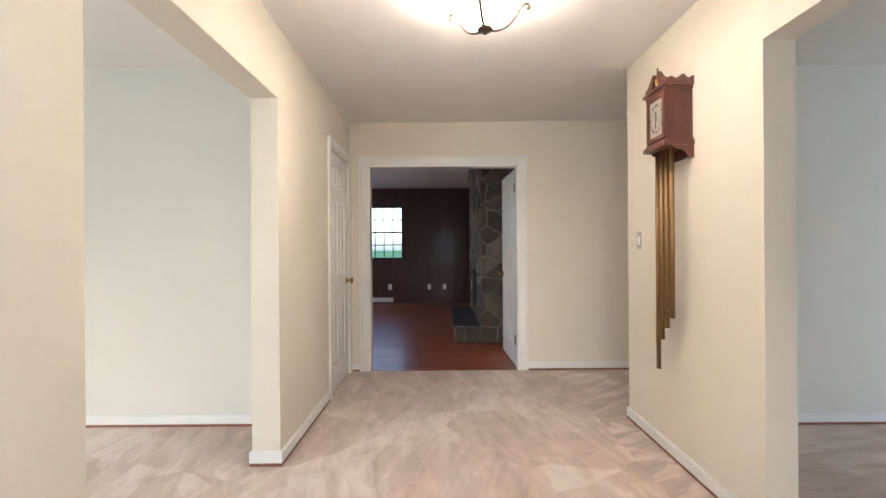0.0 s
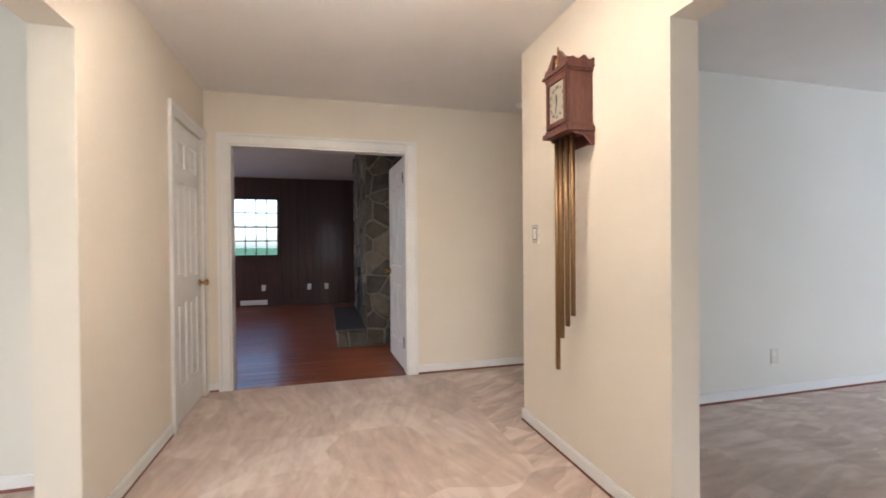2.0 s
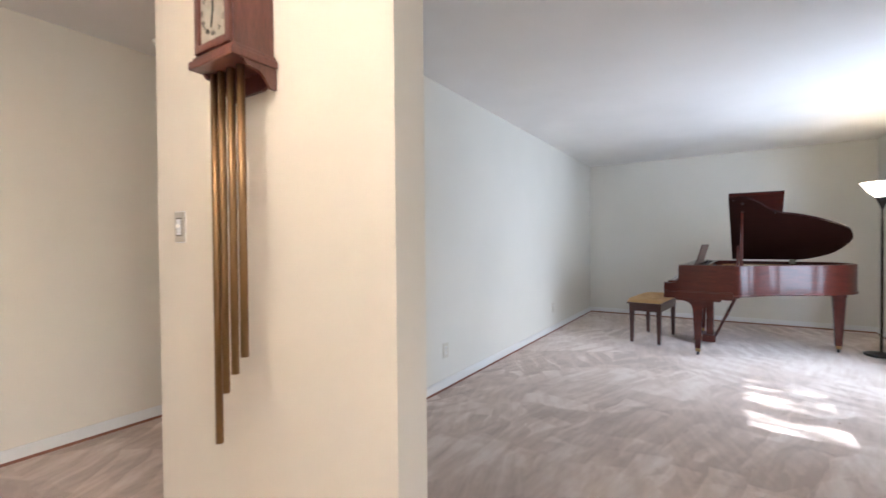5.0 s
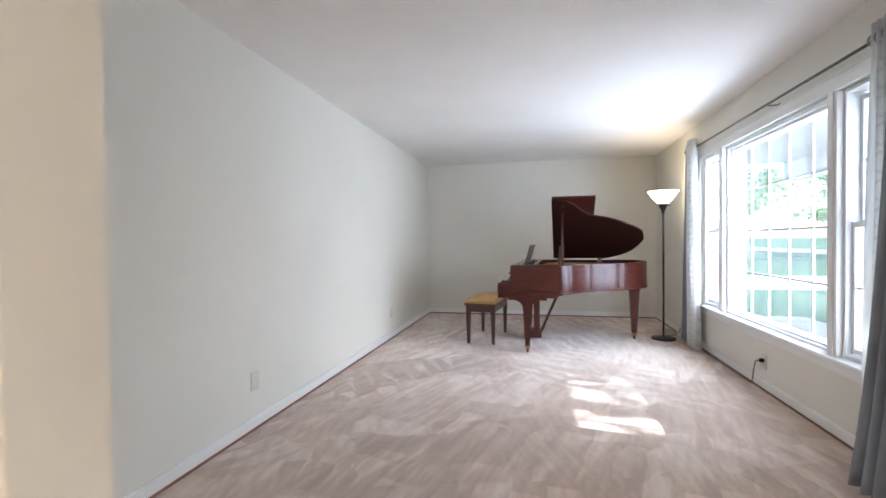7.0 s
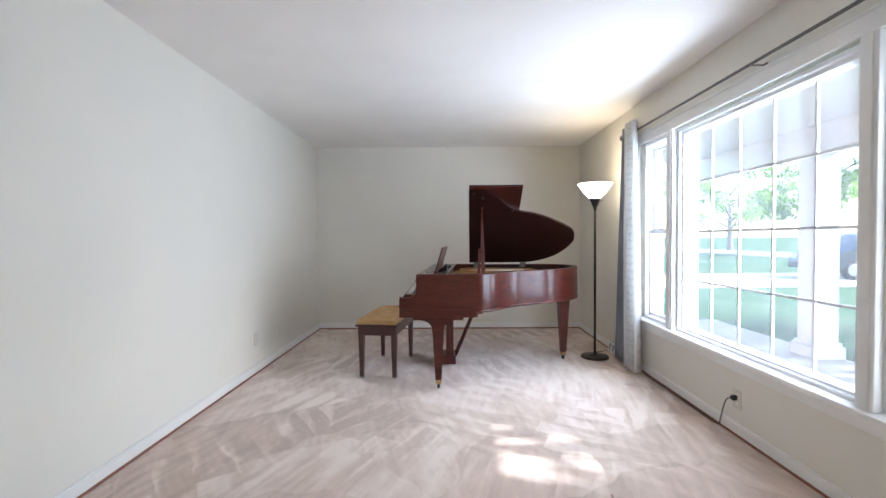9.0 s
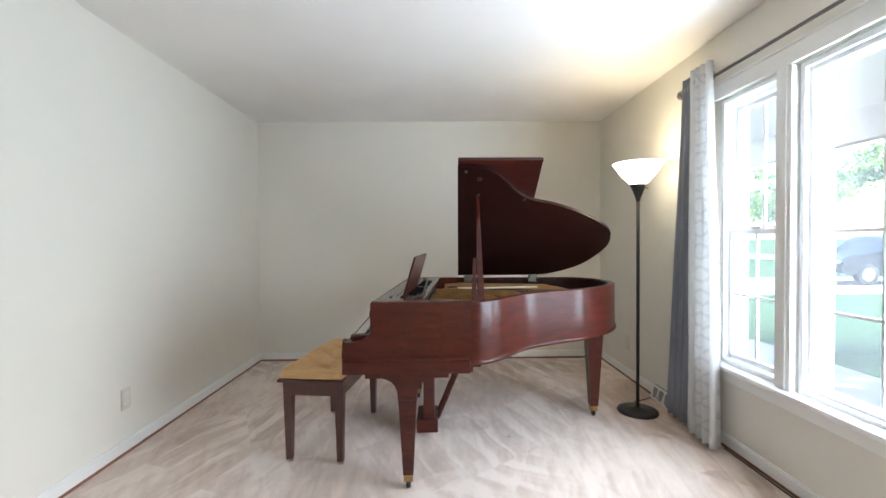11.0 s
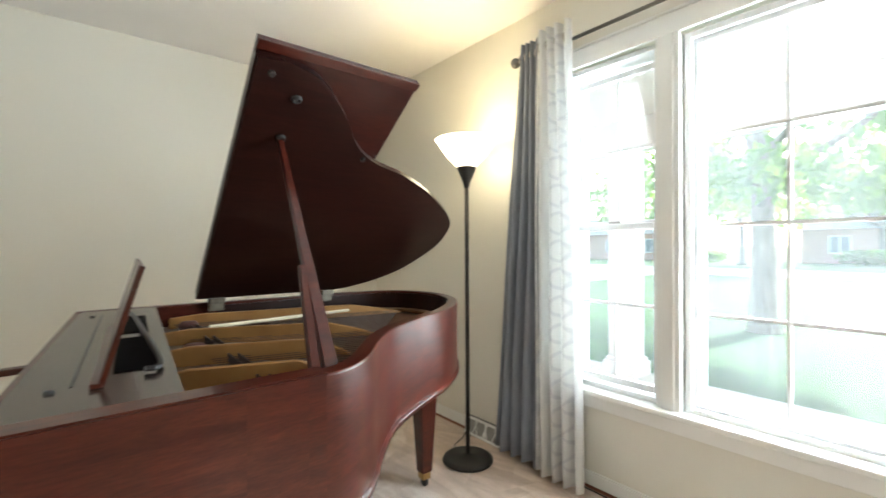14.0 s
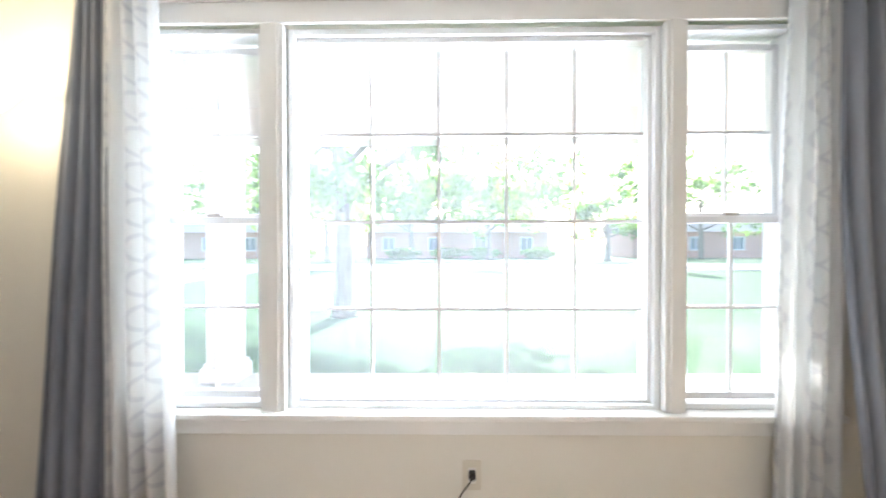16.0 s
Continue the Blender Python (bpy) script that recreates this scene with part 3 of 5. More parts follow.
def glazing(x0, x1, z0, z1, cols, rows, y, owner):
    """Panes one by one with thin bars between them."""
    w, h, g = (x1 - x0) / cols, (z1 - z0) / rows, 0.0065
    win_part("muntin_upright" if rows > 1 else "muntin", [((x0 + w * k - g, y - 0.006, z0), (x0 + w * k + g, y + 0.006, z1)) for k in range(1, 2)], M_VINYL, "", 0.0, owner)
    for k in range(2, cols):
        win_part("muntin_upright", [((x0 + w * k - g, y - 0.006, z0), (x0 + w * k + g, y + 0.006, z1))], M_VINYL, "", 0.0, owner)
    for k in range(1, rows):
        win_part("muntin_bar", [((x0, y - 0.0075, z0 + h * k - g), (x1, y + 0.0075, z0 + h * k + g))], M_VINYL, "", 0.0, owner)
    for i in range(cols):
        for j in range(rows):
            ob = win_part("pane", [((x0 + w * i, y - 0.0015, z0 + h * j), (x0 + w * (i + 1), y + 0.0015, z0 + h * (j + 1)))], M_GLASS, "", 0.0, owner)
            ob.visible_shadow = False


glazing(4.078, 5.503, 0.518, 1.990, 5, 4, -0.710, pic)
for x0, x1 in ((5.682, 6.070), (3.530, 3.918)):
    win_part("side_frame", frame_bars(x0 - 0.012, x1 + 0.012, 0.510, 2.020, 0.022, -0.79, -0.640), M_VINYL)
    up = win_part("upper_sash", frame_bars(x0 + 0.008, x1 - 0.008, 1.290, 1.968, 0.028, -0.745, -0.712), M_VINYL, "", 0.004)
    low = win_part("lower_sash", frame_bars(x0 + 0.008, x1 - 0.008, 0.548, 1.246, 0.030, -0.706, -0.672), M_VINYL, "", 0.004)
    win_part("sash_lock", [(((x0 + x1) / 2 - 0.03, -0.700, 1.276), ((x0 + x1) / 2 + 0.03, -0.676, 1.290))], M_NICKEL, "small metal sash lock", 0.004)
    glazing(x0 + 0.008, x1 - 0.008, 1.290, 1.968, 2, 2, -0.728, up)
    glazing(x0 + 0.008, x1 - 0.008, 0.548, 1.246, 2, 2, -0.689, low)


# ---- curtains ----
def curtain_cloth():
    """White cloth with a grey ogee trellis woven in, laid out along the cloth; it lets daylight glow through."""
    m, nt, lk, b = nodes_of("white_trellis_cloth")

    def maths(op, a, c=0.0):
        n = nt.new("ShaderNodeMath")
        n.operation = op
        for sock, v in zip(n.inputs, (a, c)):
            if isinstance(v, bpy.types.NodeSocket):
                lk.new(v, sock)
            else:
                sock.default_value = v
        return n.outputs[0]
    uv, xy = nt.new("ShaderNodeUVMap"), nt.new("ShaderNodeSeparateXYZ")
    uv.uv_map = "cloth"
    lk.new(uv.outputs[0], xy.inputs[0])
    u, wave = maths("DIVIDE", xy.outputs[0], 0.32), maths("MULTIPLY", maths("SINE", maths("MULTIPLY", xy.outputs[1], 2 * math.pi / 0.27)), 0.27)
    lines = [maths("ABSOLUTE", maths("SUBTRACT", maths("FRACT", maths("ADD" if k else "SUBTRACT", u, wave)), 0.5)) for k in (0, 1)]
    r = ramp(nt, [(0.030, (0.76, 0.76, 0.77)), (0.060, (0.87, 0.87, 0.86))])
    lk.new(maths("MINIMUM", *lines), r.inputs[0])
    c = mixed(nt, lk, 0.08, r.outputs[0], noisy(nt, lk, coords(nt, lk), 9.0, 2.0), "OVERLAY")
    lk.new(c, b.inputs["Base Color"])
    b.inputs["Roughness"].default_value = 0.85
    weave = noisy(nt, lk, coords(nt, lk), 600.0, 1.0)
    bumped(nt, lk, b, weave, 0.2, 0.001)
    tl, mx = nt.new("ShaderNodeBsdfTranslucent"), nt.new("ShaderNodeMixShader")
    lk.new(c, tl.inputs[0])
    mx.inputs[0].default_value = 0.6
    lk.new(b.outputs[0], mx.inputs[1])
    lk.new(tl.outputs[0], mx.inputs[2])
    lk.new(mx.outputs[0], nt["Material Output"].inputs[0])
    return m


M_TRELLIS = curtain_cloth()


def drape(name, top, bottom, y, z0, z1, folds, deep, material, label, seed, lean=0.0):
    """A hanging panel in soft folds that spreads from the rod to the floor, with grommets at the rod."""
    rnd = random.Random(seed)
    nx, nz, thick = folds * 12, 26, 0.004
    phase = [rnd.uniform(-0.5, 0.5) for _ in range(folds + 2)]
    bm, grid = bmesh.new(), []
    for j in range(nz + 1):
        f = j / nz
        z = z1 + (z0 - z1) * f
        row = []
        for i in range(nx + 1):
            u = i / nx
            x = (top[0] + (top[1] - top[0]) * u) * (1 - f) + (bottom[0] + (bottom[1] - bottom[0]) * u) * f
            k = u * folds
            ph = phase[int(k)] * (1 - k % 1) + phase[int(k) + 1] * (k % 1)
            amp = deep * (0.75 + 0.35 * f + 0.25 * ph)
            dy = amp * math.sin(2 * math.pi * k + 0.8 * ph * f) + 0.2 * amp * math.sin(4 * math.pi * k + 2.0 * f)
            dx = 0.006 * math.sin(7 * f + 5 * u)
            hem = -0.012 * abs(math.sin(math.pi * k)) if j == nz else 0.0
            row.append(bm.verts.new((x + dx, y + dy + lean * f * f, z + hem)))
        grid.append(row)
    for j in range(nz):
        for i in range(nx):
            bm.faces.new((grid[j][i], grid[j][i + 1], grid[j + 1][i + 1], grid[j + 1][i]))
    bmesh.ops.recalc_face_normals(bm, faces=bm.faces)
    bmesh.ops.solidify(bm, geom=bm.faces[:], thickness=thick)
    along = bm.loops.layers.uv.new("cloth")
    for face in bm.faces:
        for loop in face.loops:
            p = loop.vert.co
            f = (z1 - p.z) / (z1 - z0)
            left, right = top[0] * (1 - f) + bottom[0] * f, top[1] * (1 - f) + bottom[1] * f
            loop[along].uv = ((p.x - left) / (right - left) * folds * 0.105, p.z)
    root = empty(name, (0, 0, 0), label, "curtain", "curtains at the picture window")
    part("cloth", bm, material, root, "", True)
    for k in range(folds):
        x = top[0] + (top[1] - top[0]) * (k + 0.5) / folds
        ring = bmesh.new()
        tube([(x, y + 0.028 * math.cos(a), 2.165 + 0.028 * math.sin(a)) for a in [2 * math.pi * q / 14 for q in range(15)]], 0.0045, 6, ring)
        part("grommet", ring, M_NICKEL, root, "metal grommet ring", True)
    return root


ROD_Y, ROD_Z = -0.545, 2.165
drape("curtain", (6.20, 6.335), (6.20, 6.53), ROD_Y, 0.035, 2.235, 4, 0.030, M_GREY, "plain grey lined curtain panel hanging from the rod", 3)
drape("curtain", (6.00, 6.205), (5.93, 6.215), ROD_Y + 0.028, 0.030, 2.245, 4, 0.038, M_TRELLIS, "white curtain panel with a grey trellis pattern", 5)
drape("curtain", (3.41, 3.59), (3.40, 3.65), ROD_Y, 0.030, 2.245, 4, 0.028, M_TRELLIS, "white curtain panel with a grey trellis pattern", 7)
drape("curtain", (3.13, 3.43), (3.04, 3.42), ROD_Y + 0.030, 0.035, 2.235, 5, 0.040, M_GREY, "plain grey lined curtain panel hanging from the rod", 9, 0.15)

M_RODMETAL = plain("dark_pewter", (0.16, 0.15, 0.14), (0.12, 0.11, 0.10), 0.4, 0.8, 14, 0.05)
rod = empty("curtain_rod", (4.79, ROD_Y, ROD_Z), "thin dark metal curtain rod on wall brackets", "curtain rod")
bm = tube([(-1.66, 0, 0), (1.56, 0, 0)], 0.009, 12)
part("bar", bm, M_RODMETAL, rod, "", True)
for x in (-1.68, 1.58):
    bm = lathe([(0, -0.026), (0.014, -0.024), (0.024, -0.012), (0.026, 0), (0.024, 0.012), (0.014, 0.024), (0, 0.026)], 16, (x, 0, 0))
    part("finial", bm, M_RODMETAL, rod, "ball finial", True)
for x in (-0.20, 1.25 + 0.2, -1.60):
    bm = boxes([((x - 0.012, LY0 - ROD_Y, -0.075), (x + 0.012, LY0 - ROD_Y + 0.006, 0.0)), ((x - 0.004, LY0 - ROD_Y, -0.016), (x + 0.004, 0.004, -0.008))], 0.001)
    part("bracket", bm, M_RODMETAL, rod)

# ---- grand piano ----
piano = empty("grand_piano", (6.27, 0.62, 0), "mahogany baby grand piano with its lid propped open", "piano")
PO = Vector((6.27, 0.62, 0))


def pn(name, bm, material, parent=None, label="", smooth=False):
    bmesh.ops.translate(bm, verts=bm.verts, vec=-PO)
    return part(name, bm, material, parent or piano, label, smooth)


TOP, BOT = 0.930, 0.640
side = spline([(5.58, 1.13), (5.579, 0.93), (5.60, 0.84), (5.66, 0.765), (5.77, 0.675), (5.885, 0.56), (5.98, 0.40), (6.085, 0.19), (6.25, -0.01), (6.44, -0.135), (6.64, -0.165), (6.82, -0.11), (6.925, 0.04), (6.955, 0.28)], 6)
RIM = [Vector((5.58, 1.39))] + side + [Vector((6.957, 0.6)), Vector((6.957, 1.30))]
INNER = inset(RIM, 0.045)
INNER[0], INNER[-1] = Vector((5.625, 1.345)), Vector((6.912, 1.255))
bm = ribbon(RIM, INNER, BOT, TOP)
rim = pn("rim", bm, M_MAHOG, smooth=True)
mod = rim.modifiers.new("soft", "BEVEL")
mod.width, mod.segments, mod.limit_method = 0.006, 2, "ANGLE"
rim.data.polygons.foreach_set("use_smooth", [True] * len(rim.data.polygons))
rim.modifiers.new("wn", "WEIGHTED_NORMAL")
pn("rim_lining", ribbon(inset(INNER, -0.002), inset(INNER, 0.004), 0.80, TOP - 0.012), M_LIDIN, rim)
low = inset(RIM, -0.008)
pn("base_moulding", ribbon(low, inset(RIM, 0.03), BOT - 0.012, BOT + 0.006), M_MAHOG, rim, "", True)
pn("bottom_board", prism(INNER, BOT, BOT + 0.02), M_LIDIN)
pn("soundboard", prism(inset(INNER, 0.002), 0.800, 0.812), wood("spruce_soundboard", (0.06, 0.028, 0.014), (0.10, 0.05, 0.024), 0.45, (9, 1, 9), 6.0, 0.0))

def askew(bm, degrees=-3.6, drop=-0.0075):
    """Turn a piece on the shelf a little about the near end of the music desk."""
    bmesh.ops.translate(bm, verts=bm.verts, vec=(0, 0, drop))
    bmesh.ops.rotate(bm, verts=bm.verts, cent=(5.74, 1.245, 0), matrix=Matrix.Rotation(radians(degrees), 3, "Z"))
    return bm


# arms at both ends of the keys
ARM = [(0.905, TOP + 0.003), (1.384, TOP + 0.003), (1.393, 0.876)] + [tuple(p) for p in spline([(1.393, 0.872), (1.382, 0.850), (1.375, 0.828), (1.378, 0.801), (1.392, 0.781), (1.418, 0.757), (1.454, 0.745), (1.510, 0.742)], 5)] + [
    (1.520, 0.752), (1.522, 0.740), (1.522, 0.668), (1.524, 0.660), (1.524, 0.618), (1.44, 0.618), (1.436, 0.606), (0.905, 0.606)]
for x0, x1, back in ((5.5785, 5.635, 0.0), (6.905, 6.9585, 0.09)):
    pn("arm", prism([(y - back, z) for y, z in ARM], x0, x1, "x", bevel=0.004), M_MAHOG_Y)
for x0, x1 in ((5.568, 5.580), (6.957, 6.969)):
    pn("arm_moulding", boxes([((x0, 0.914, 0.590), (x1, 1.523, 0.654)), ((x0 - 0.003, 0.925, 0.655), (x1, 1.518, 0.668))], 0.004), M_MAHOG_Y)
for x0 in (5.584, 6.825):
    pn("leg_block", boxes([((x0, 1.016, 0.566), (x0 + 0.13, 1.418, 0.606))], 0.004), M_MAHOG_Y)
pn("key_bed", boxes([((5.582, 0.90, 0.592), (6.955, 0.93, 0.655)), ((5.60, 0.86, 0.612), (6.93, 1.515, 0.662))], 0.004), M_MAHOG)
pn("key_slip", boxes([((5.635, 1.495, 0.66), (6.905, 1.520, 0.728))], 0.005), M_MAHOG)
pn("fallboard", askew(prism([(1.325, 0.745), (1.345, 0.745), (1.36, 0.80), (1.365, 0.90), (1.345, 0.908), (1.335, 0.90)], 5.640, 6.900, "x", bevel=0.002), -4.0, 0.0), M_MAHOG)
for x in (5.637, 6.855):
    pn("key_block", boxes([((x, 1.35, 0.66), (x + 0.048, 1.495, 0.765))], 0.008), M_MAHOG)
keys_x0, kw = 5.687, (6.853 - 5.687) / 52
for k in range(52):
    pn("white_key", boxes([((keys_x0 + k * kw + 0.0006, 1.345, 0.722), (keys_x0 + (k + 1) * kw - 0.0006, 1.492, 0.744))], 0.0), M_IVORY)
for k in range(51):
    if (k + 5) % 7 not in (1, 4):
        c = keys_x0 + (k + 1) * kw
        pn("black_key", prism([(c - 0.006, 1.348), (c + 0.006, 1.348), (c + 0.005, 1.440), (c - 0.005, 1.440)], 0.742, 0.756), M_SATIN)

# the shelf that carries the music desk
M_VOID = plain("slot_shade_black", (0.004, 0.004, 0.004), (0.006, 0.006, 0.006), 0.95)
M_VOID.node_tree.nodes["Principled BSDF"].inputs["Specular IOR Level"].default_value = 0.05
M_SHELF = wood("dark_lacquered_shelf", (0.030, 0.018, 0.013), (0.048, 0.028, 0.020), 0.24, (1.2, 9, 9), 3.0, 0.32, gloss=0.3)
shelf = pn("music_shelf", prism([Vector(p) for p in ((5.630, 1.374), (5.630, 1.135), (6.910, 1.045), (6.910, 1.280))], 0.912, 0.9325, bevel=0.002), M_SHELF, None, "dark polished music shelf")
pn("shelf_support", prism([Vector(p) for p in ((5.636, 1.33), (5.636, 1.17), (6.904, 1.08), (6.904, 1.25))], 0.850, 0.911), M_LIDIN, shelf)


pn("shelf_groove", askew(boxes([((5.78, 1.282, 0.9385), (6.76, 1.287, 0.9413))])), M_SATIN, shelf)
# slots are strips laid on top; their black paints the dark inside
for x0, x1 in ((5.84, 6.22), (6.30, 6.66)):
    pn("slot", askew(boxes([((x0, 1.160, 0.939), (x1, 1.228, 0.9425))])), M_VOID, shelf)
for x in (5.76, 6.74):
    pn("stud", askew(lathe([(0, 0.006), (0.007, 0.005), (0.008, 0.0), (0, 0.0)], 12, (x, 1.31, 0.940))), M_SATIN, shelf)
pn("shelf_lip", tube([tuple(p) for p in spline([(5.80, 1.175, 0.941), (5.84, 1.145, 0.941), (6.20, 1.140, 0.941), (6.68, 1.140, 0.941), (6.72, 1.170, 0.941)], 6)], 0.006, 8), M_SATIN, shelf)
desk = pn("music_desk", askew(prism([(1.238, 0.942), (1.247, 0.944), (1.187, 1.148), (1.178, 1.145)], 5.74, 6.42, "x", bevel=0.003)), M_MAHOG, None, "tilted mahogany music desk")
pn("ledge", askew(boxes([((5.74, 1.240, 0.9405), (6.42, 1.258, 0.949))], 0.002)), M_MAHOG, desk)

# cast-iron plate: web, struts, tuning pins and strings
plate = pn("iron_plate", prism([Vector((5.66, 1.16))] + [Vector(p) for p in ((6.88, 1.08), (6.88, 0.80), (6.72, 0.80), (6.42, 0.83), (6.10, 0.86), (5.86, 0.87), (5.66, 0.88))], 0.838, 0.850), plain("dark_bronze_web", (0.11, 0.06, 0.03), (0.07, 0.04, 0.02), 0.4, 0.4, 9, 0.1), None, "bronze painted cast-iron plate")
for (x0, y0), (x1, y1) in (((6.83, 1.01), (6.60, 0.06)), ((6.49, 1.07), (6.20, 0.43)), ((6.18, 1.10), (6.00, 0.64)), ((5.92, 1.13), (5.80, 0.78))):
    way = Vector((x1 - x0, y1 - y0, 0))
    n = Vector((-way.y, way.x, 0)).normalized() * 0.011
    bm = bmesh.new()
    rows = []
    for f, h in ((0, 0.045), (0.12, 0.056), (0.75, 0.056), (0.9, 0.03), (1.0, 0.006)):
        p = Vector((x0, y0, 0.846)) + way * f
        rows.append([bm.verts.new(p - n), bm.verts.new(p + n), bm.verts.new(p + n * 0.6 + Vector((0, 0, h))), bm.verts.new(p - n * 0.6 + Vector((0, 0, h)))])
    for p, q in zip(rows, rows[1:]):
        for k in range(4):
            bm.faces.new((p[k], p[(k + 1) % 4], q[(k + 1) % 4], q[k]))
    bm.faces.new(rows[0]), bm.faces.new(rows[-1][::-1])
    bmesh.ops.bevel(bm, geom=[e for e in bm.edges], offset=0.003, segments=1, affect="EDGES")
    pn("strut", bm, M_PLATE_GOLD, plate)
edge = [p for p in INNER if p.y < 0.86]
pn("plate_border", ribbon(edge, inset(edge, 0.055), 0.826, 0.838), M_PLATE_DULL, plate)
bm = bmesh.new()
for k in range(46):
    x = 5.72 + k * 0.0245
    y1 = max(0.02, 0.80 - 0.78 * ((x - 5.72) / 1.0)) if x < 6.7 else 0.05
    tube([(x, 1.0, 0.868), (x - 0.05 - 0.1 * (k / 46), y1 + 0.06, 0.862)], 0.0011, 3, bm)
tagged(pn("stringing", bm, M_STRING, plate, "steel strings"), kind="stuff")
bm = bmesh.new()
for k in range(70):
    for r in range(2):
        x = 5.70 + k * 0.0165
        tube([(x, 0.955 - 0.022 * r, 0.85), (x, 0.957 - 0.022 * r, 0.878)], 0.0032, 5, bm)
tagged(pn("pin_field", bm, M_STRING, plate, "rows of tuning pins"), kind="stuff")
# pale bar added as the highlight along a strut; the light is its colour
bm = bmesh.new()
tube([(6.501, 0.928, 0.893), (6.551, 0.366, 0.893)], 0.007, 6, bm)
pn("lit_edge_bar", bm, plain("lit_edge_cream", (0.72, 0.64, 0.46), (0.64, 0.56, 0.40), 0.8), plate, "pale bar standing in for a lit strut edge")
M_DAMPER = plain("dark_red_felt", (0.11, 0.045, 0.035), (0.08, 0.032, 0.026), 0.9, scale=20)
for x, y in ((6.733, 0.956), (6.271, 1.015), (5.956, 1.048)):
    pn("felt_roll", lathe([(0, 0.0), (0.030, 0.0), (0.034, 0.008), (0.033, 0.026), (0.026, 0.034), (0, 0.036)], 20, (x, y, 0.851)), M_DAMPER, plate, "dark red felt roll", True)
# raised lid: the main leaf with the front leaf folded back on top of it
SLOPE = math.atan2(0.663, 1.04)
LID = Matrix.Translation((6.89, 0, 0.950)) @ Matrix.Rotation(SLOPE, 4, "Y") @ Matrix.Diagonal((-1, 1, 1, 1))
lid_edge = [(0.0, 0.905), (1.238, 0.955)] + [tuple(p) for p in spline([(1.243, 0.90), (1.215, 0.79), (1.128, 0.69), (1.005, 0.588), (0.942, 0.49), (0.893, 0.34), (0.796, 0.15), (0.65, -0.045), (0.535, -0.105), (0.395, -0.112), (0.20, -0.03), (0.085, 0.09), (0.012, 0.24)], 6)] + [(0.0, 0.30)]


def lid_part(name, bm, material, label=""):
    bmesh.ops.transform(bm, matrix=LID, verts=bm.verts)
    return pn(name, bm, material, None, label)


# mahogany at about half strength, with the folded leaf's shade in its colour
M_LEAFIN = wood("mahogany_leaf_shaded", (0.020, 0.0040, 0.0025), (0.040, 0.0072, 0.0042), 0.35, (9, 1.6, 9), 3.6, 0.3, 0.012, gloss=0.2, polish=0.18)
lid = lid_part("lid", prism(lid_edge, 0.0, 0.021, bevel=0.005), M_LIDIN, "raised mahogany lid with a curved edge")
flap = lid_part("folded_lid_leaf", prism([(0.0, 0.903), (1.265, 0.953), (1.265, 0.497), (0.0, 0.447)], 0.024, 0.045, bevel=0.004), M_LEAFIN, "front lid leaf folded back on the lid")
rimm = bmesh.new()
for a, b in (((1.242, 0.497, 0.019), (1.268, 0.953, 0.024)),):
    box(rimm, a, b, 0.002)
lid_part("leaf_moulding", rimm, M_MAHOG)
cup = lathe([(0, 0), (0.013, 0), (0.014, -0.005), (0.009, -0.008), (0.007, -0.005), (0, -0.005)], 16)
for u, y in ((0.995, 0.83), (1.14, 0.83)):
    c2 = cup.copy()
    bmesh.ops.translate(c2, verts=c2.verts, vec=(u, y, 0))
    lid_part("prop_cup", c2, M_BLACKIRON, "dark metal cup for the prop")
cup.free()
for u, y in ((1.20, 0.91), (0.955, 0.55)):
    c2 = lathe([(0, 0), (0.009, 0), (0.008, -0.008), (0, -0.009)], 10, (u, y, 0))
    lid_part("rubber_button", c2, M_SATIN, "black rubber button")
for y in (0.83, 0.33):
    pn("lid_hinge", boxes([((6.865, y - 0.03, 0.900), (6.885, y + 0.03, 0.935)), ((6.84, y - 0.03, 0.934), (6.885, y + 0.03, 0.957))], 0.003), M_HINGE, None, "tarnished lid hinge")
prop_top = Vector((6.89 - 0.995 * math.cos(SLOPE), 0.832, 0.950 + 0.995 * math.sin(SLOPE) - 0.008))


def stick(a, b, w0, w1):
    bm, a, b = bmesh.new(), Vector(a), Vector(b)
    way = (b - a).normalized()
    s = Vector((0, 1, 0))
    u = way.cross(s).normalized()
    rows = [[bm.verts.new(p + s * sx * w + u * sy * w * 0.55) for sx, sy in ((-1, -1), (1, -1), (1, 1), (-1, 1))] for p, w in ((a, w0), (b, w1))]
    for k in range(4):
        bm.faces.new((rows[0][k], rows[0][(k + 1) % 4], rows[1][(k + 1) % 4], rows[1][k]))
    bm.faces.new(rows[0][::-1]), bm.faces.new(rows[1])
    bmesh.ops.bevel(bm, geom=bm.edges[:], offset=min(w0, w1) * 0.4, segments=2, affect="EDGES")
    return bm


pn("prop", stick((5.655, 0.852, 0.850), prop_top, 0.019, 0.009), M_MAHOG, None, "tapered mahogany prop stick")
pn("half_prop", stick((5.66, 0.890, 0.850), (5.795, 0.872, 1.13), 0.014, 0.009), M_MAHOG, None, "short half prop beside it")


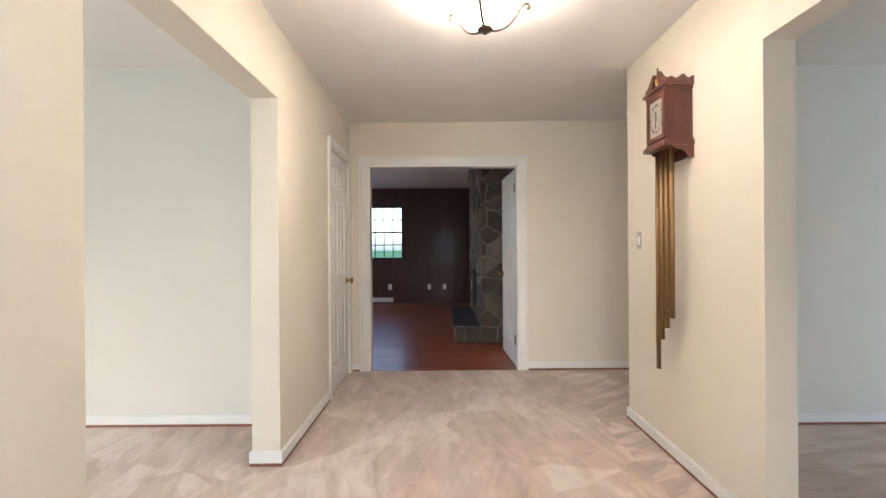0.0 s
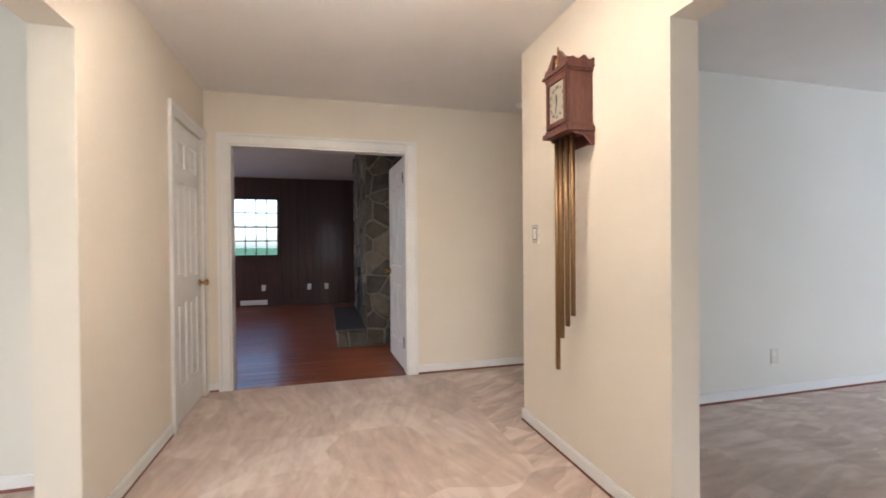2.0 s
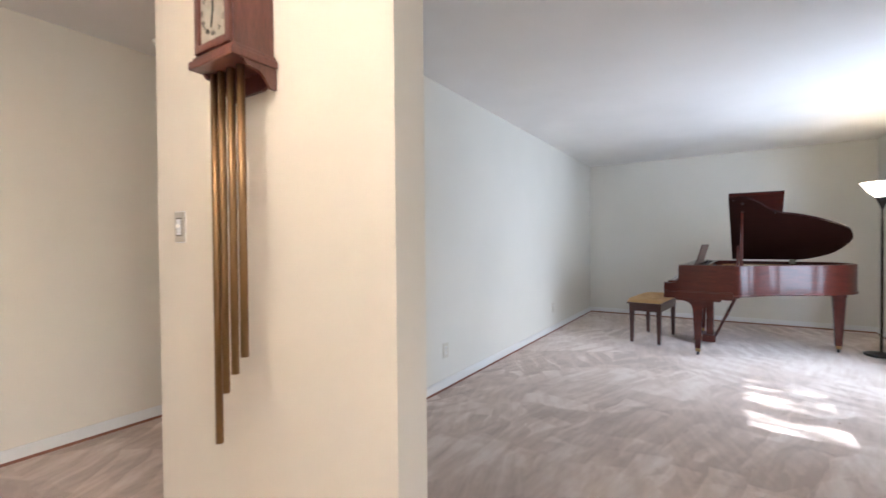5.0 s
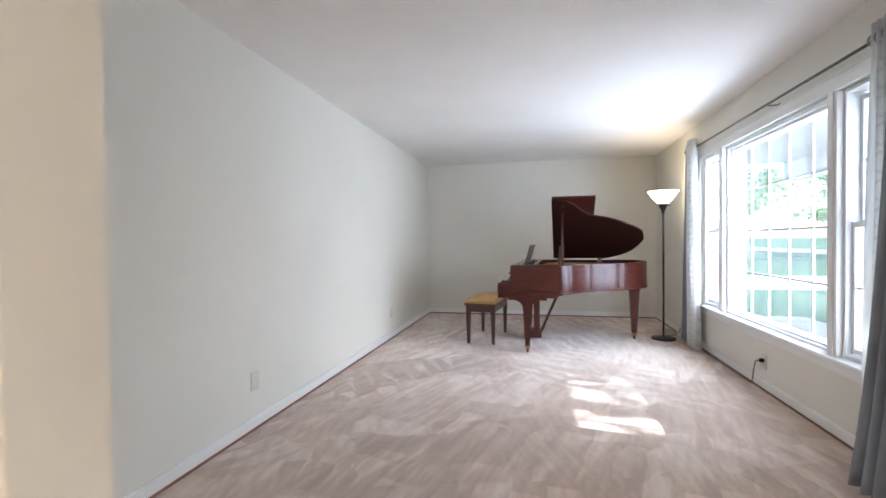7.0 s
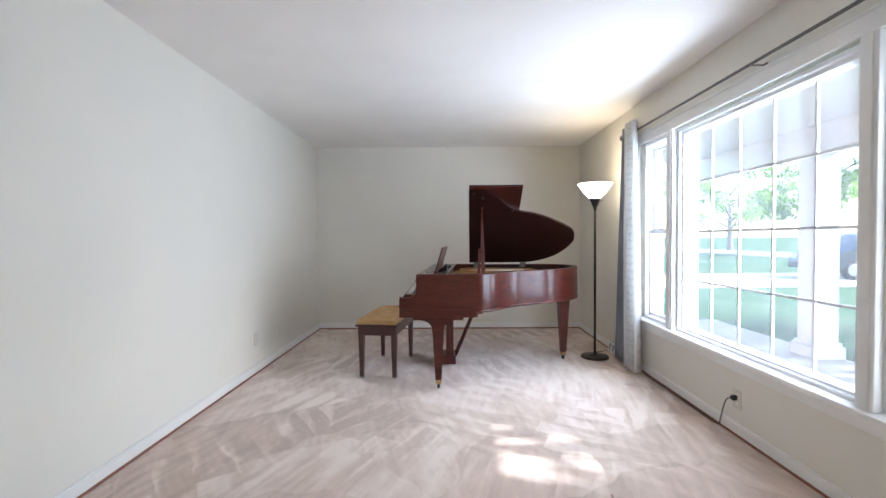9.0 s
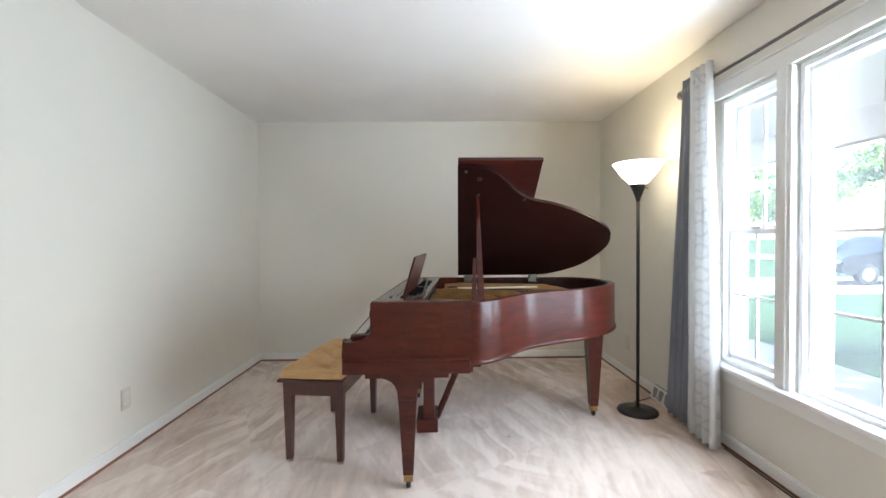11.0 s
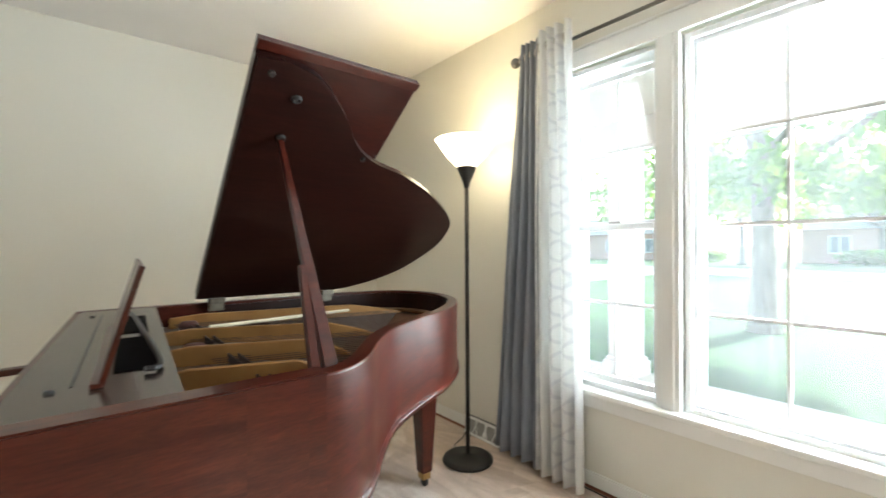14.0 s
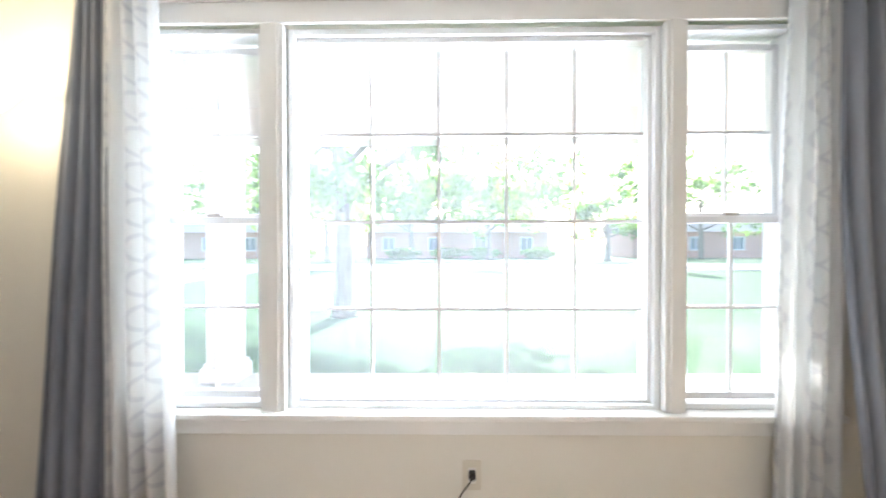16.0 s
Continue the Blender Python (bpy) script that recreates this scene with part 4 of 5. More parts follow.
def piano_leg(x, y, flare, k=1.0):
    """A square tapered leg with a brass ferrule and a caster; at the keys its head spreads in an arched bracket."""
    def ring(bm, w, z, d=None):
        d = d or w
        return [bm.verts.new((x + sx * w, y + sy * d, z)) for sx, sy in ((-1, -1), (1, -1), (1, 1), (-1, 1))]
    bm = bmesh.new()
    if flare:
        rings = [ring(bm, w, z) for w, z in ((0.025, 0.075), (0.044, 0.452), (0.047, 0.455), (0.047, 0.460), (0.045, 0.463))]
        for w, z in ((0.046, 0.475), (0.050, 0.498), (0.060, 0.522), (0.078, 0.541), (0.105, 0.555), (0.140, 0.563), (0.178, 0.567)):
            rings.append(ring(bm, 0.046, z, w))
    else:
        rings = [ring(bm, w * k, z) for w, z in ((0.023, 0.075), (0.045, 0.585), (0.050, 0.590), (0.050, 0.604), (0.046, 0.608), (0.046, 0.628), (0.066, 0.630), (0.066, 0.642))]
    for p, q in zip(rings, rings[1:]):
        for j in range(4):
            bm.faces.new((p[j], p[(j + 1) % 4], q[(j + 1) % 4], q[j]))
    bm.faces.new(rings[0][::-1]), bm.faces.new(rings[-1])
    leg = pn("leg", bm, M_MAHOG)
    pn("ferrule", boxes([((x - 0.023, y - 0.023, 0.040), (x + 0.023, y + 0.023, 0.084))], 0.004), M_BRASS, leg, "dull brass ferrule")
    bm = lathe([(0, -0.011), (0.018, -0.011), (0.022, -0.006), (0.022, 0.006), (0.018, 0.011), (0, 0.011)], 16)
    bmesh.ops.rotate(bm, verts=bm.verts, matrix=Matrix.Rotation(radians(90), 3, "X"))
    bmesh.ops.translate(bm, verts=bm.verts, vec=(x, y, 0.022))
    pn("caster", bm, M_BLACKIRON, leg, "dark metal caster", True)


piano_leg(5.655, 1.218, True), piano_leg(6.885, 1.218, True), piano_leg(6.50, -0.01, False, 1.15)

lyre = pn("pedal_lyre", boxes([((6.16, 1.07, 0.045), (6.40, 1.20, 0.125)), ((6.18, 1.09, 0.125), (6.22, 1.16, 0.600)), ((6.34, 1.09, 0.125), (6.38, 1.16, 0.600)), ((6.15, 1.06, 0.575), (6.41, 1.19, 0.605))], 0.006), M_MAHOG, None, "mahogany pedal lyre")
for x in (6.21, 6.28, 6.35):
    pn("pedal", boxes([((x - 0.011, 1.19, 0.055), (x + 0.011, 1.285, 0.067))], 0.004), M_BRASS, lyre, "brass pedal")
    pn("pedal_rod", tube([(x, 1.13, 0.12), (x, 1.13, 0.60)], 0.004, 6), M_BRASS, lyre)
pn("lyre_brace", tube([(6.23, 1.07, 0.11), (6.23, 0.86, 0.60)], 0.012, 8), M_MAHOG, lyre)
pn("lyre_brace", tube([(6.33, 1.07, 0.11), (6.33, 0.86, 0.60)], 0.012, 8), M_MAHOG, lyre)

# ---- piano bench ----
M_BENCH = wood("dark_bench_wood", (0.045, 0.014, 0.010), (0.08, 0.024, 0.016), 0.33, (1.2, 9, 9), 4.0, 0.4)
bench = empty("piano_bench", (6.262, 1.712, 0), "dark wooden piano bench on tapered legs", "bench", turn=-7)
part("seat_frame", boxes([((-0.365, -0.168, 0.375), (0.365, 0.168, 0.458))], 0.003), M_BENCH, bench)
part("seat_board", boxes([((-0.410, -0.185, 0.458), (0.410, 0.185, 0.474))], 0.006), M_BENCH, bench)
for sx in (-1, 1):
    for sy in (-1, 1):
        bm = bmesh.new()
        rings = []
        for w, z in ((0.016, 0.012), (0.024, 0.40), (0.025, 0.457)):
            cx, cy = sx * (0.365 - 0.024), sy * (0.168 - 0.022)
            rings.append([bm.verts.new((cx + a * w, cy + b * w, z)) for a, b in ((-1, -1), (1, -1), (1, 1), (-1, 1))])
        for p, q in zip(rings, rings[1:]):
            for k in range(4):
                bm.faces.new((p[k], p[(k + 1) % 4], q[(k + 1) % 4], q[k]))
        bm.faces.new(rings[0][::-1]), bm.faces.new(rings[-1])
        leg = part("leg", bm, M_BENCH, bench)
        part("glide", lathe([(0, 0), (0.018, 0), (0.019, 0.008), (0.015, 0.014), (0, 0.014)], 14, (sx * 0.341, sy * 0.146, 0)), M_NICKEL, leg, "metal glide")

cushion = empty("bench_cushion", (6.262, 1.712, 0.4745), "gold velour bench cushion with tufted buttons", "cushion", turn=-7)
bm, nx, ny = bmesh.new(), 56, 26
tufts = [(x, y) for x in (-0.285, -0.095, 0.095, 0.285) for y in (-0.085, 0.085)] + [(x, 0.0) for x in (-0.19, 0.0, 0.19)]
topg, botg = [], []
for i in range(nx + 1):
    ra, rb = [], []
    for j in range(ny + 1):
        u, v = 2 * i / nx - 1, 2 * j / ny - 1
        x, y = 0.402 * u, 0.178 * v
        ed = (1 - abs(u) ** 10) * (1 - abs(v) ** 8)
        h = (0.024 if ed > 0 else 0.006) + 0.022 * max(0.0, ed) ** 0.5
        for tx, ty in tufts:
            d2 = (x - tx) ** 2 + (y - ty) ** 2
            h -= 0.042 * math.exp(-d2 / 0.0024) * ed
        h += 0.004 * noise.noise(Vector((x * 9, y * 9, 0.3)))
        ra.append(bm.verts.new((x, y, 0.010 + max(0.004, h)))), rb.append(bm.verts.new((x, y, 0.0 if abs(u) < 0.999 and abs(v) < 0.999 else 0.006)))
    topg.append(ra), botg.append(rb)
for i in range(nx):
    for j in range(ny):
        bm.faces.new((topg[i][j], topg[i + 1][j], topg[i + 1][j + 1], topg[i][j + 1]))
        bm.faces.new((botg[i][j + 1], botg[i + 1][j + 1], botg[i + 1][j], botg[i][j]))
for g, h in ((topg, botg),):
    for i in range(nx):
        bm.faces.new((g[i][0], h[i][0], h[i + 1][0], g[i + 1][0])), bm.faces.new((g[i + 1][ny], h[i + 1][ny], h[i][ny], g[i][ny]))
    for j in range(ny):
        bm.faces.new((g[0][j + 1], h[0][j + 1], h[0][j], g[0][j])), bm.faces.new((g[nx][j], h[nx][j], h[nx][j + 1], g[nx][j + 1]))
part("pad", bm, M_CUSHION, cushion, "", True)
for z in (0.012, 0.034):
    edge = [(0.404 * math.copysign(abs(math.cos(a)) ** 0.22, math.cos(a)), 0.180 * math.copysign(abs(math.sin(a)) ** 0.22, math.sin(a)), z) for a in [2 * math.pi * q / 64 for q in range(65)]]
    part("piping", tube(edge, 0.0045, 6), M_CUSHION, cushion, "", True)
for tx, ty in tufts:
    part("button", lathe([(0, 0.012), (0.007, 0.010), (0.011, 0.004), (0.011, 0), (0, 0)], 12, (tx, ty, 0.024)), M_CUSHION, cushion, "", True)

# ---- floor lamp ----
lamp = empty("floor_lamp", (LAMP[0], LAMP[1], 0), "black torchiere floor lamp with a lit white shade", "floor lamp")
part("base", lathe([(0, 0), (0.134, 0), (0.138, 0.006), (0.134, 0.018), (0.115, 0.024), (0.03, 0.030), (0.014, 0.040), (0, 0.040)], 40), M_BLACKIRON, lamp, "", True)
part("pole", lathe([(0, 0.03), (0.0115, 0.03), (0.0115, 1.50), (0, 1.50)], 14), M_BLACKIRON, lamp, "", True)
part("socket_cone", lathe([(0, 1.49), (0.013, 1.49), (0.020, 1.52), (0.052, 1.598), (0.053, 1.606), (0, 1.606)], 28), M_BLACKIRON, lamp, "", True)
part("switch_stem", tube([(0.02, -0.045, 1.585), (0.045, -0.09, 1.586)], 0.004, 6), M_BLACKIRON, lamp)
shade = part("shade", lathe([(0.046, 1.607), (0.052, 1.607), (0.105, 1.660), (0.166, 1.748), (0.170, 1.752), (0.166, 1.755), (0.100, 1.668), (0.046, 1.614)], 40), M_SHADE, lamp, "glowing white plastic bowl shade", True)
part("cord", tube([(0.13, -0.02, 0.008), (0.18, -0.06, 0.006), (0.22, -0.16, 0.006), (0.27, -0.235, 0.006)], 0.0035, 6), M_BLACKIRON, lamp)

# ---- wall clock with tubes ----
M_CLOCK = wood("clock_mahogany", (0.10, 0.030, 0.020), (0.16, 0.052, 0.034), 0.36, (9, 9, 1.2), 3.5, 0.3)
clock = empty("wall_clock", (HX1, 2.315, 1.72), "mahogany wall clock with long brass chime tubes", "clock")


def ck(name, bm, material, parent=None, label="", smooth=False):
    bmesh.ops.translate(bm, verts=bm.verts, vec=(-HX1, -2.315, -1.72))
    return part(name, bm, material, parent or clock, label, smooth)


CX, CY0, CY1 = 1.236, 2.212, 2.418
ck("case", boxes([((CX, CY0, 1.770), (HX1 - 0.001, CY1, 2.045))], 0.004), M_CLOCK)
ck("base_moulding", boxes([((CX - 0.022, CY0 - 0.020, 1.742), (HX1 - 0.001, CY1 + 0.020, 1.768)), ((CX - 0.012, CY0 - 0.011, 1.766), (HX1 - 0.001, CY1 + 0.011, 1.782))], 0.005), M_CLOCK)
ck("cornice", boxes([((CX - 0.012, CY0 - 0.010, 2.040), (HX1 - 0.001, CY1 + 0.010, 2.056)), ((CX - 0.024, CY0 - 0.020, 2.054), (HX1 - 0.001, CY1 + 0.020, 2.070))], 0.005), M_CLOCK)
for s in (-1, 1):
    cy = (CY0 + CY1) / 2
    swan = spline([(cy + s * 0.118, 2.070), (cy + s * 0.112, 2.098), (cy + s * 0.085, 2.104), (cy + s * 0.055, 2.135), (cy + s * 0.030, 2.160), (cy + s * 0.016, 2.150), (cy + s * 0.026, 2.130), (cy + s * 0.034, 2.105), (cy + s * 0.034, 2.070)], 4)
    ck("pediment", prism([tuple(p) for p in swan], CX - 0.010, CX + 0.008, "x"), M_CLOCK)
    sidec = spline([(CX - 0.018, 2.070), (CX + 0.01, 2.100), (CX + 0.045, 2.092), (CX + 0.078, 2.112), (CX + 0.105, 2.092), (HX1 - 0.002, 2.104), (HX1 - 0.002, 2.070)], 4)
    y0 = CY0 - 0.014 if s < 0 else CY1 + 0.002
    ck("side_crest", prism([tuple(p) for p in sidec], y0, y0 + 0.012, "y"), M_CLOCK)
    brk = [(CX + 0.02, 1.742)] + [tuple(p) for p in spline([(CX + 0.03, 1.728), (CX + 0.07, 1.722), (CX + 0.095, 1.700), (CX + 0.112, 1.676)], 4)] + [(HX1 - 0.002, 1.676), (HX1 - 0.002, 1.742)]
    y0 = CY0 - 0.012 if s < 0 else CY1
    ck("bracket", prism(brk, y0, y0 + 0.012, "y"), M_CLOCK)
ck("back_apron", prism([(CY0, 1.742), (CY0, 1.70), (CY0 + 0.05, 1.685), (CY1 - 0.05, 1.685), (CY1, 1.70), (CY1, 1.742)], HX1 - 0.014, HX1 - 0.002, "x"), M_CLOCK)
ck("finial", lathe([(0, 0), (0.010, 0), (0.012, 0.006), (0.006, 0.012), (0.015, 0.024), (0.017, 0.034), (0.012, 0.046), (0.006, 0.054), (0.0052, 0.098), (0, 0.112)], 16, (CX + 0.004, 2.315, 2.085)), M_BRASS, None, "brass finial", True)
ck("finial_block", boxes([((CX - 0.008, 2.300, 2.068), (CX + 0.014, 2.330, 2.087))], 0.002), M_CLOCK)
door = ck("clock_door", boxes([((CX - 0.014, CY0 + 0.006, 1.786), (CX, CY0 + 0.030, 2.036)), ((CX - 0.014, CY1 - 0.030, 1.786), (CX, CY1 - 0.006, 2.036)), ((CX - 0.014, CY0 + 0.030, 1.786), (CX, CY1 - 0.030, 1.812)), ((CX - 0.014, CY0 + 0.030, 2.010), (CX, CY1 - 0.030, 2.036))], 0.003), M_CLOCK)
M_DIAL = plain("aged_dial", (0.42, 0.39, 0.31), (0.34, 0.31, 0.24), 0.4, scale=18, bump=0.03)
dial = ck("dial", boxes([((CX - 0.004, CY0 + 0.028, 1.810), (CX - 0.001, CY1 - 0.028, 2.012))]), M_DIAL, None, "cream dial with dark numerals")
cy, cz = 2.315, 1.911
NUMERALS = ("XII", "I", "II", "III", "IIII", "V", "VI", "VII", "VIII", "IX", "X", "XI")
for k, text in enumerate(NUMERALS):
    a = 2 * math.pi * k / 12
    cu = bpy.data.curves.new("numeral", "FONT")
    cu.body, cu.size, cu.align_x, cu.align_y, cu.extrude = text, 0.022, "CENTER", "CENTER", 0.0006
    holder = bpy.data.objects.new("numeral", cu)
    scene.collection.objects.link(holder)
    bpy.context.view_layer.update()
    me = bpy.data.meshes.new_from_object(holder.evaluated_get(bpy.context.evaluated_depsgraph_get()))
    bpy.data.objects.remove(holder)
    me.transform(Matrix.Translation((CX - 0.0055 - HX1, cy - math.sin(a) * 0.062 - 2.315, cz + math.cos(a) * 0.072 - 1.72)) @ Matrix.Rotation(-radians(90), 4, "Z") @ Matrix.Rotation(radians(90), 4, "X") @ Matrix.Rotation(-a, 4, "Z"))
    me.materials.clear()
    me.materials.append(M_SATIN)
    ob = new("numeral", me)
    ob.parent = dial
for a, ln, w in ((radians(-6), 0.040, 0.004), (radians(193), 0.056, 0.003)):
    bm = boxes([((CX - 0.0075, -w, -0.010), (CX - 0.006, w, ln))])
    bmesh.ops.rotate(bm, verts=bm.verts, matrix=Matrix.Rotation(a, 3, "X"))
    bmesh.ops.translate(bm, verts=bm.verts, vec=(0, cy, cz))
    ck("hand", bm, M_SATIN, dial, "black clock hand")
for y, zb in ((2.415 - 0.008, 0.521), (2.364, 0.697), (2.310, 0.768), (2.257, 0.830)):
    bm = lathe([(0.0095, zb), (0.0125, zb), (0.0125, 1.752), (0.0095, 1.752)], 18, (1.282, y, 0))
    ck("chime_tube", bm, M_BRONZE, None, "aged brass tube", True)

# ---- hall ceiling light ----
light = empty("ceiling_light", (HALL_LIGHT[0], HALL_LIGHT[1], HCEIL), "lit frosted bowl ceiling light with bronze scroll arms", "ceiling light")
M_DARKBRONZE = plain("dark_bronze", (0.13, 0.085, 0.05), (0.09, 0.06, 0.035), 0.4, 0.8, 14, 0.08)
part("bowl", lathe([(0.020, -0.235), (0.060, -0.228), (0.105, -0.200), (0.150, -0.150), (0.178, -0.105), (0.200, -0.085), (0.197, -0.081), (0.172, -0.100), (0.145, -0.145), (0.100, -0.194), (0.058, -0.222), (0.020, -0.229)], 48), M_BOWL, light, "glowing frosted glass bowl", True)
part("canopy", lathe([(0, -0.03), (0.04, -0.028), (0.07, -0.012), (0.075, 0.0), (0, 0.0)], 32), M_DARKBRONZE, light, "", True)
part("stem", lathe([(0, -0.245), (0.006, -0.245), (0.006, -0.02), (0, -0.02)], 10), M_DARKBRONZE, light, "", True)
part("hub", lathe([(0, -0.268), (0.006, -0.266), (0.008, -0.260), (0.005, -0.254), (0.030, -0.251), (0.037, -0.243), (0.034, -0.235), (0.012, -0.230), (0, -0.230)], 24), M_DARKBRONZE, light, "bronze finial hub", True)
for k in range(3):
    a = radians(15 + 120 * k)
    prof = [(0.02, -0.242), (0.06, -0.238), (0.110, -0.212), (0.155, -0.158), (0.183, -0.112), (0.208, -0.092), (0.225, -0.098), (0.226, -0.112), (0.214, -0.114)]
    part("scroll_arm", tube([(r * math.cos(a), r * math.sin(a), z) for r, z in [tuple(p) for p in spline(prof, 4)]], 0.0075, 8), M_DARKBRONZE, light, "", True)


# ---- switches, outlets, vents ----

def wall_plate(name, place, turn, label, category, outlet=True, cover=None):
    """A cover plate with its sockets or toggles, facing local -y."""
    root = empty(name, place, label, category, turn=turn)
    part("cover_plate", boxes([((-0.038, -0.007, -0.060), (0.038, 0.0, 0.060))], 0.003), cover or M_PLASTIC, root)
    if outlet:
        for z in (-0.020, 0.020):
            s = part("socket", boxes([((-0.016, -0.008, z - 0.013), (0.016, -0.005, z + 0.013))], 0.002), M_PLASTIC, root)
            part("slot", boxes([((-0.008, -0.0085, z - 0.005), (-0.005, -0.0078, z + 0.006)), ((0.005, -0.0085, z - 0.005), (0.008, -0.0078, z + 0.006))]), M_SATIN, s)
    else:
        part("backing_plate", boxes([((-0.040, -0.003, -0.063), (0.040, 0.0, 0.063))], 0.002), M_VINYL, root)
        part("gap", boxes([((-0.020, -0.0078, -0.037), (0.020, -0.004, 0.037))]), M_HINGE, root)
        part("rocker", boxes([((-0.016, -0.010, -0.032), (0.016, -0.005, 0.032))], 0.003), M_VINYL, root)
        part("toggle", boxes([((-0.006, -0.020, -0.004), (0.006, -0.008, 0.012))], 0.002), M_PLASTIC, root)
    return root


M_CREAMPLATE = plain("cream_plastic", (0.66, 0.61, 0.50), (0.61, 0.56, 0.46), 0.4, bump=0.02)
wall_plate("light_switch", (HX1, 2.825, 1.255), -90, "white light switch in an almond plate on cream wall", "light switch", False, M_ALMOND)
wall_plate("wall_outlet", (3.42, LY1, 0.313), 0, "cream outlet near the baseboard", "outlet", True, M_CREAMPLATE)
wall_plate("wall_outlet", (6.055, LY1, 0.318), 0, "cream outlet near the baseboard", "outlet", True, M_CREAMPLATE)
wall_plate("wall_outlet", (7.33, LY0, 0.31), 180, "cream outlet near the baseboard", "outlet", True, M_CREAMPLATE)
plug_wall = wall_plate("wall_outlet", (4.80, LY0, 0.226), 180, "cream outlet with a black plug in it", "outlet", True, M_CREAMPLATE)
cord = empty("power_cord", (4.80, LY0 + 0.008, 0.226), "black power cord plugged in under the window", "power cord")
part("plug", boxes([((-0.014, 0.0, -0.004), (0.014, 0.030, 0.024))], 0.005), M_BLACKIRON, cord)
part("cable", tube([tuple(p) for p in spline([(0, 0.028, 0.010), (0.01, 0.05, 0.0), (0.05, 0.045, -0.06), (0.085, 0.04, -0.15), (0.13, 0.03, -0.205), (0.25, 0.02, -0.219), (0.55, 0.02, -0.221), (1.2, 0.02, -0.221)], 6)], 0.0035, 6), M_BLACKIRON, cord)
vent = empty("floor_register", (6.66, LY0, 0.0), "white metal baseboard register grille", "vent")
# solid body: its grey paints the dark between the white bars
part("body", prism([(0.0, 0.0), (0.045, 0.0), (0.016, 0.105), (0.0, 0.105)], -0.17, 0.17, "x"), plain("register_gap_shade", (0.30, 0.29, 0.27), (0.24, 0.23, 0.21), 0.5), vent)
def on_slope(x, h):
    """A point on the sloping face of the register."""
    return (x, 0.046 - 0.0277 * h / 0.1, h)


M_REGISTER = plain("white_register_enamel", (0.78, 0.77, 0.74), (0.74, 0.73, 0.70), 0.4, bump=0.02)
for h0, h1 in ((0.004, 0.016), (0.091, 0.103)):
    part("rail", prism([(0.0505 - 0.277 * h0, h0), (0.0465 - 0.277 * h0, h0), (0.0465 - 0.277 * h1, h1), (0.0505 - 0.277 * h1, h1)], -0.17, 0.17, "x"), M_REGISTER, vent)
for x in (-0.164, 0.0, 0.164):
    part("stile", tube([on_slope(x, 0.006), on_slope(x, 0.101)], 0.0065, 6), M_REGISTER, vent)
for k in range(8):
    x = -0.145 + 0.0415 * k
    part("bar", tube([on_slope(x, 0.012), on_slope(x + (0.032 if k % 2 else -0.032), 0.096)], 0.0038, 5), M_REGISTER, vent)
detector = empty("smoke_detector", (1.85, 3.98, HCEIL), "small white smoke detector on the ceiling", "smoke detector")
part("body", lathe([(0, -0.035), (0.045, -0.033), (0.06, -0.02), (0.064, 0), (0, 0)], 28), M_PLASTIC, detector, "", True)

for x, y in ((6.19, 0.63), (4.18, 0.37)):
    bm = bmesh.new()
    bmesh.ops.create_icosphere(bm, subdivisions=1, radius=0.008, matrix=Matrix.Diagonal((1.3, 0.8, 0.5, 1)))
    bmesh.ops.translate(bm, verts=bm.verts, vec=(x, y, 0.0035))
    tagged(part("carpet_crumb", bm, M_SHOE), "tiny dark crumb lying on the carpet", "crumb")

# ---- family room beyond the double doorway ----
M_PANEL_B = pieces("dark_panel_board", [(0.0, (0.042, 0.0135, 0.010)), (1.0, (0.058, 0.019, 0.0135))], 0.4, 3.0, 0.1, 60, 0.2, (9, 9, 0.8))
M_PANEL = wood("dark_panelling", (0.04, 0.013, 0.0095), (0.06, 0.02, 0.014), 0.42, (9, 9, 0.8), 4.0)
M_PLANK = pieces("red_laminate_plank", [(0.0, (0.24, 0.068, 0.028)), (0.5, (0.28, 0.082, 0.034)), (1.0, (0.32, 0.10, 0.043))], 0.36, 2.2, 0.05, 60, 0.12, (1, 11, 11))
M_MORTAR = plain("pale_mortar", (0.29, 0.265, 0.22), (0.20, 0.18, 0.15), 0.9, scale=14, bump=0.8, fine=60)
M_STONE = pieces("field_stone", [(0.0, (0.07, 0.062, 0.048)), (0.3, (0.12, 0.105, 0.08)), (0.6, (0.09, 0.088, 0.075)), (0.85, (0.17, 0.145, 0.105)), (1.0, (0.24, 0.22, 0.18))], 0.8, 7.0, 0.7, 30)
M_SLATE = plain("dark_slate", (0.035, 0.036, 0.038), (0.055, 0.055, 0.055), 0.5, scale=5, bump=0.4, fine=50)
FWX0, FWX1, FWZ0, FWZ1 = -1.86, -0.855, 1.025, 2.140
fam_wall = structure("wall_family_far", wall_sheet([FRX0, FWX0 - 0.04, FWX1 + 0.04, FRX1 + 0.1], [-0.1, FWZ0 - 0.04, FWZ1 + 0.04, 2.7], [(1, 1)], FRY1, 9.8, "y"), M_PANEL, "dark brown wood panelled wall")
structure("wall_family_right", boxes([((FRX1, FRY0, 0), (2.02, FRY1, 2.7))]), M_PANEL, "dark brown wood panelled side wall")
# opening in this wall is unseen, made only for the warm fill lamp
structure("wall_family_left", wall_sheet([FRY0, 5.7, 7.5, 9.8], [0, 0.6, 2.1, 2.7], [(1, 1)], -4.32, FRX0, "x"), M_PANEL, "dark brown wood panelled side wall")
structure("wall_family_near", boxes([((FRX0, 4.25, 0), (-1.3, FRY0, 2.7))]), M_PANEL, "plain wall closing the family room")
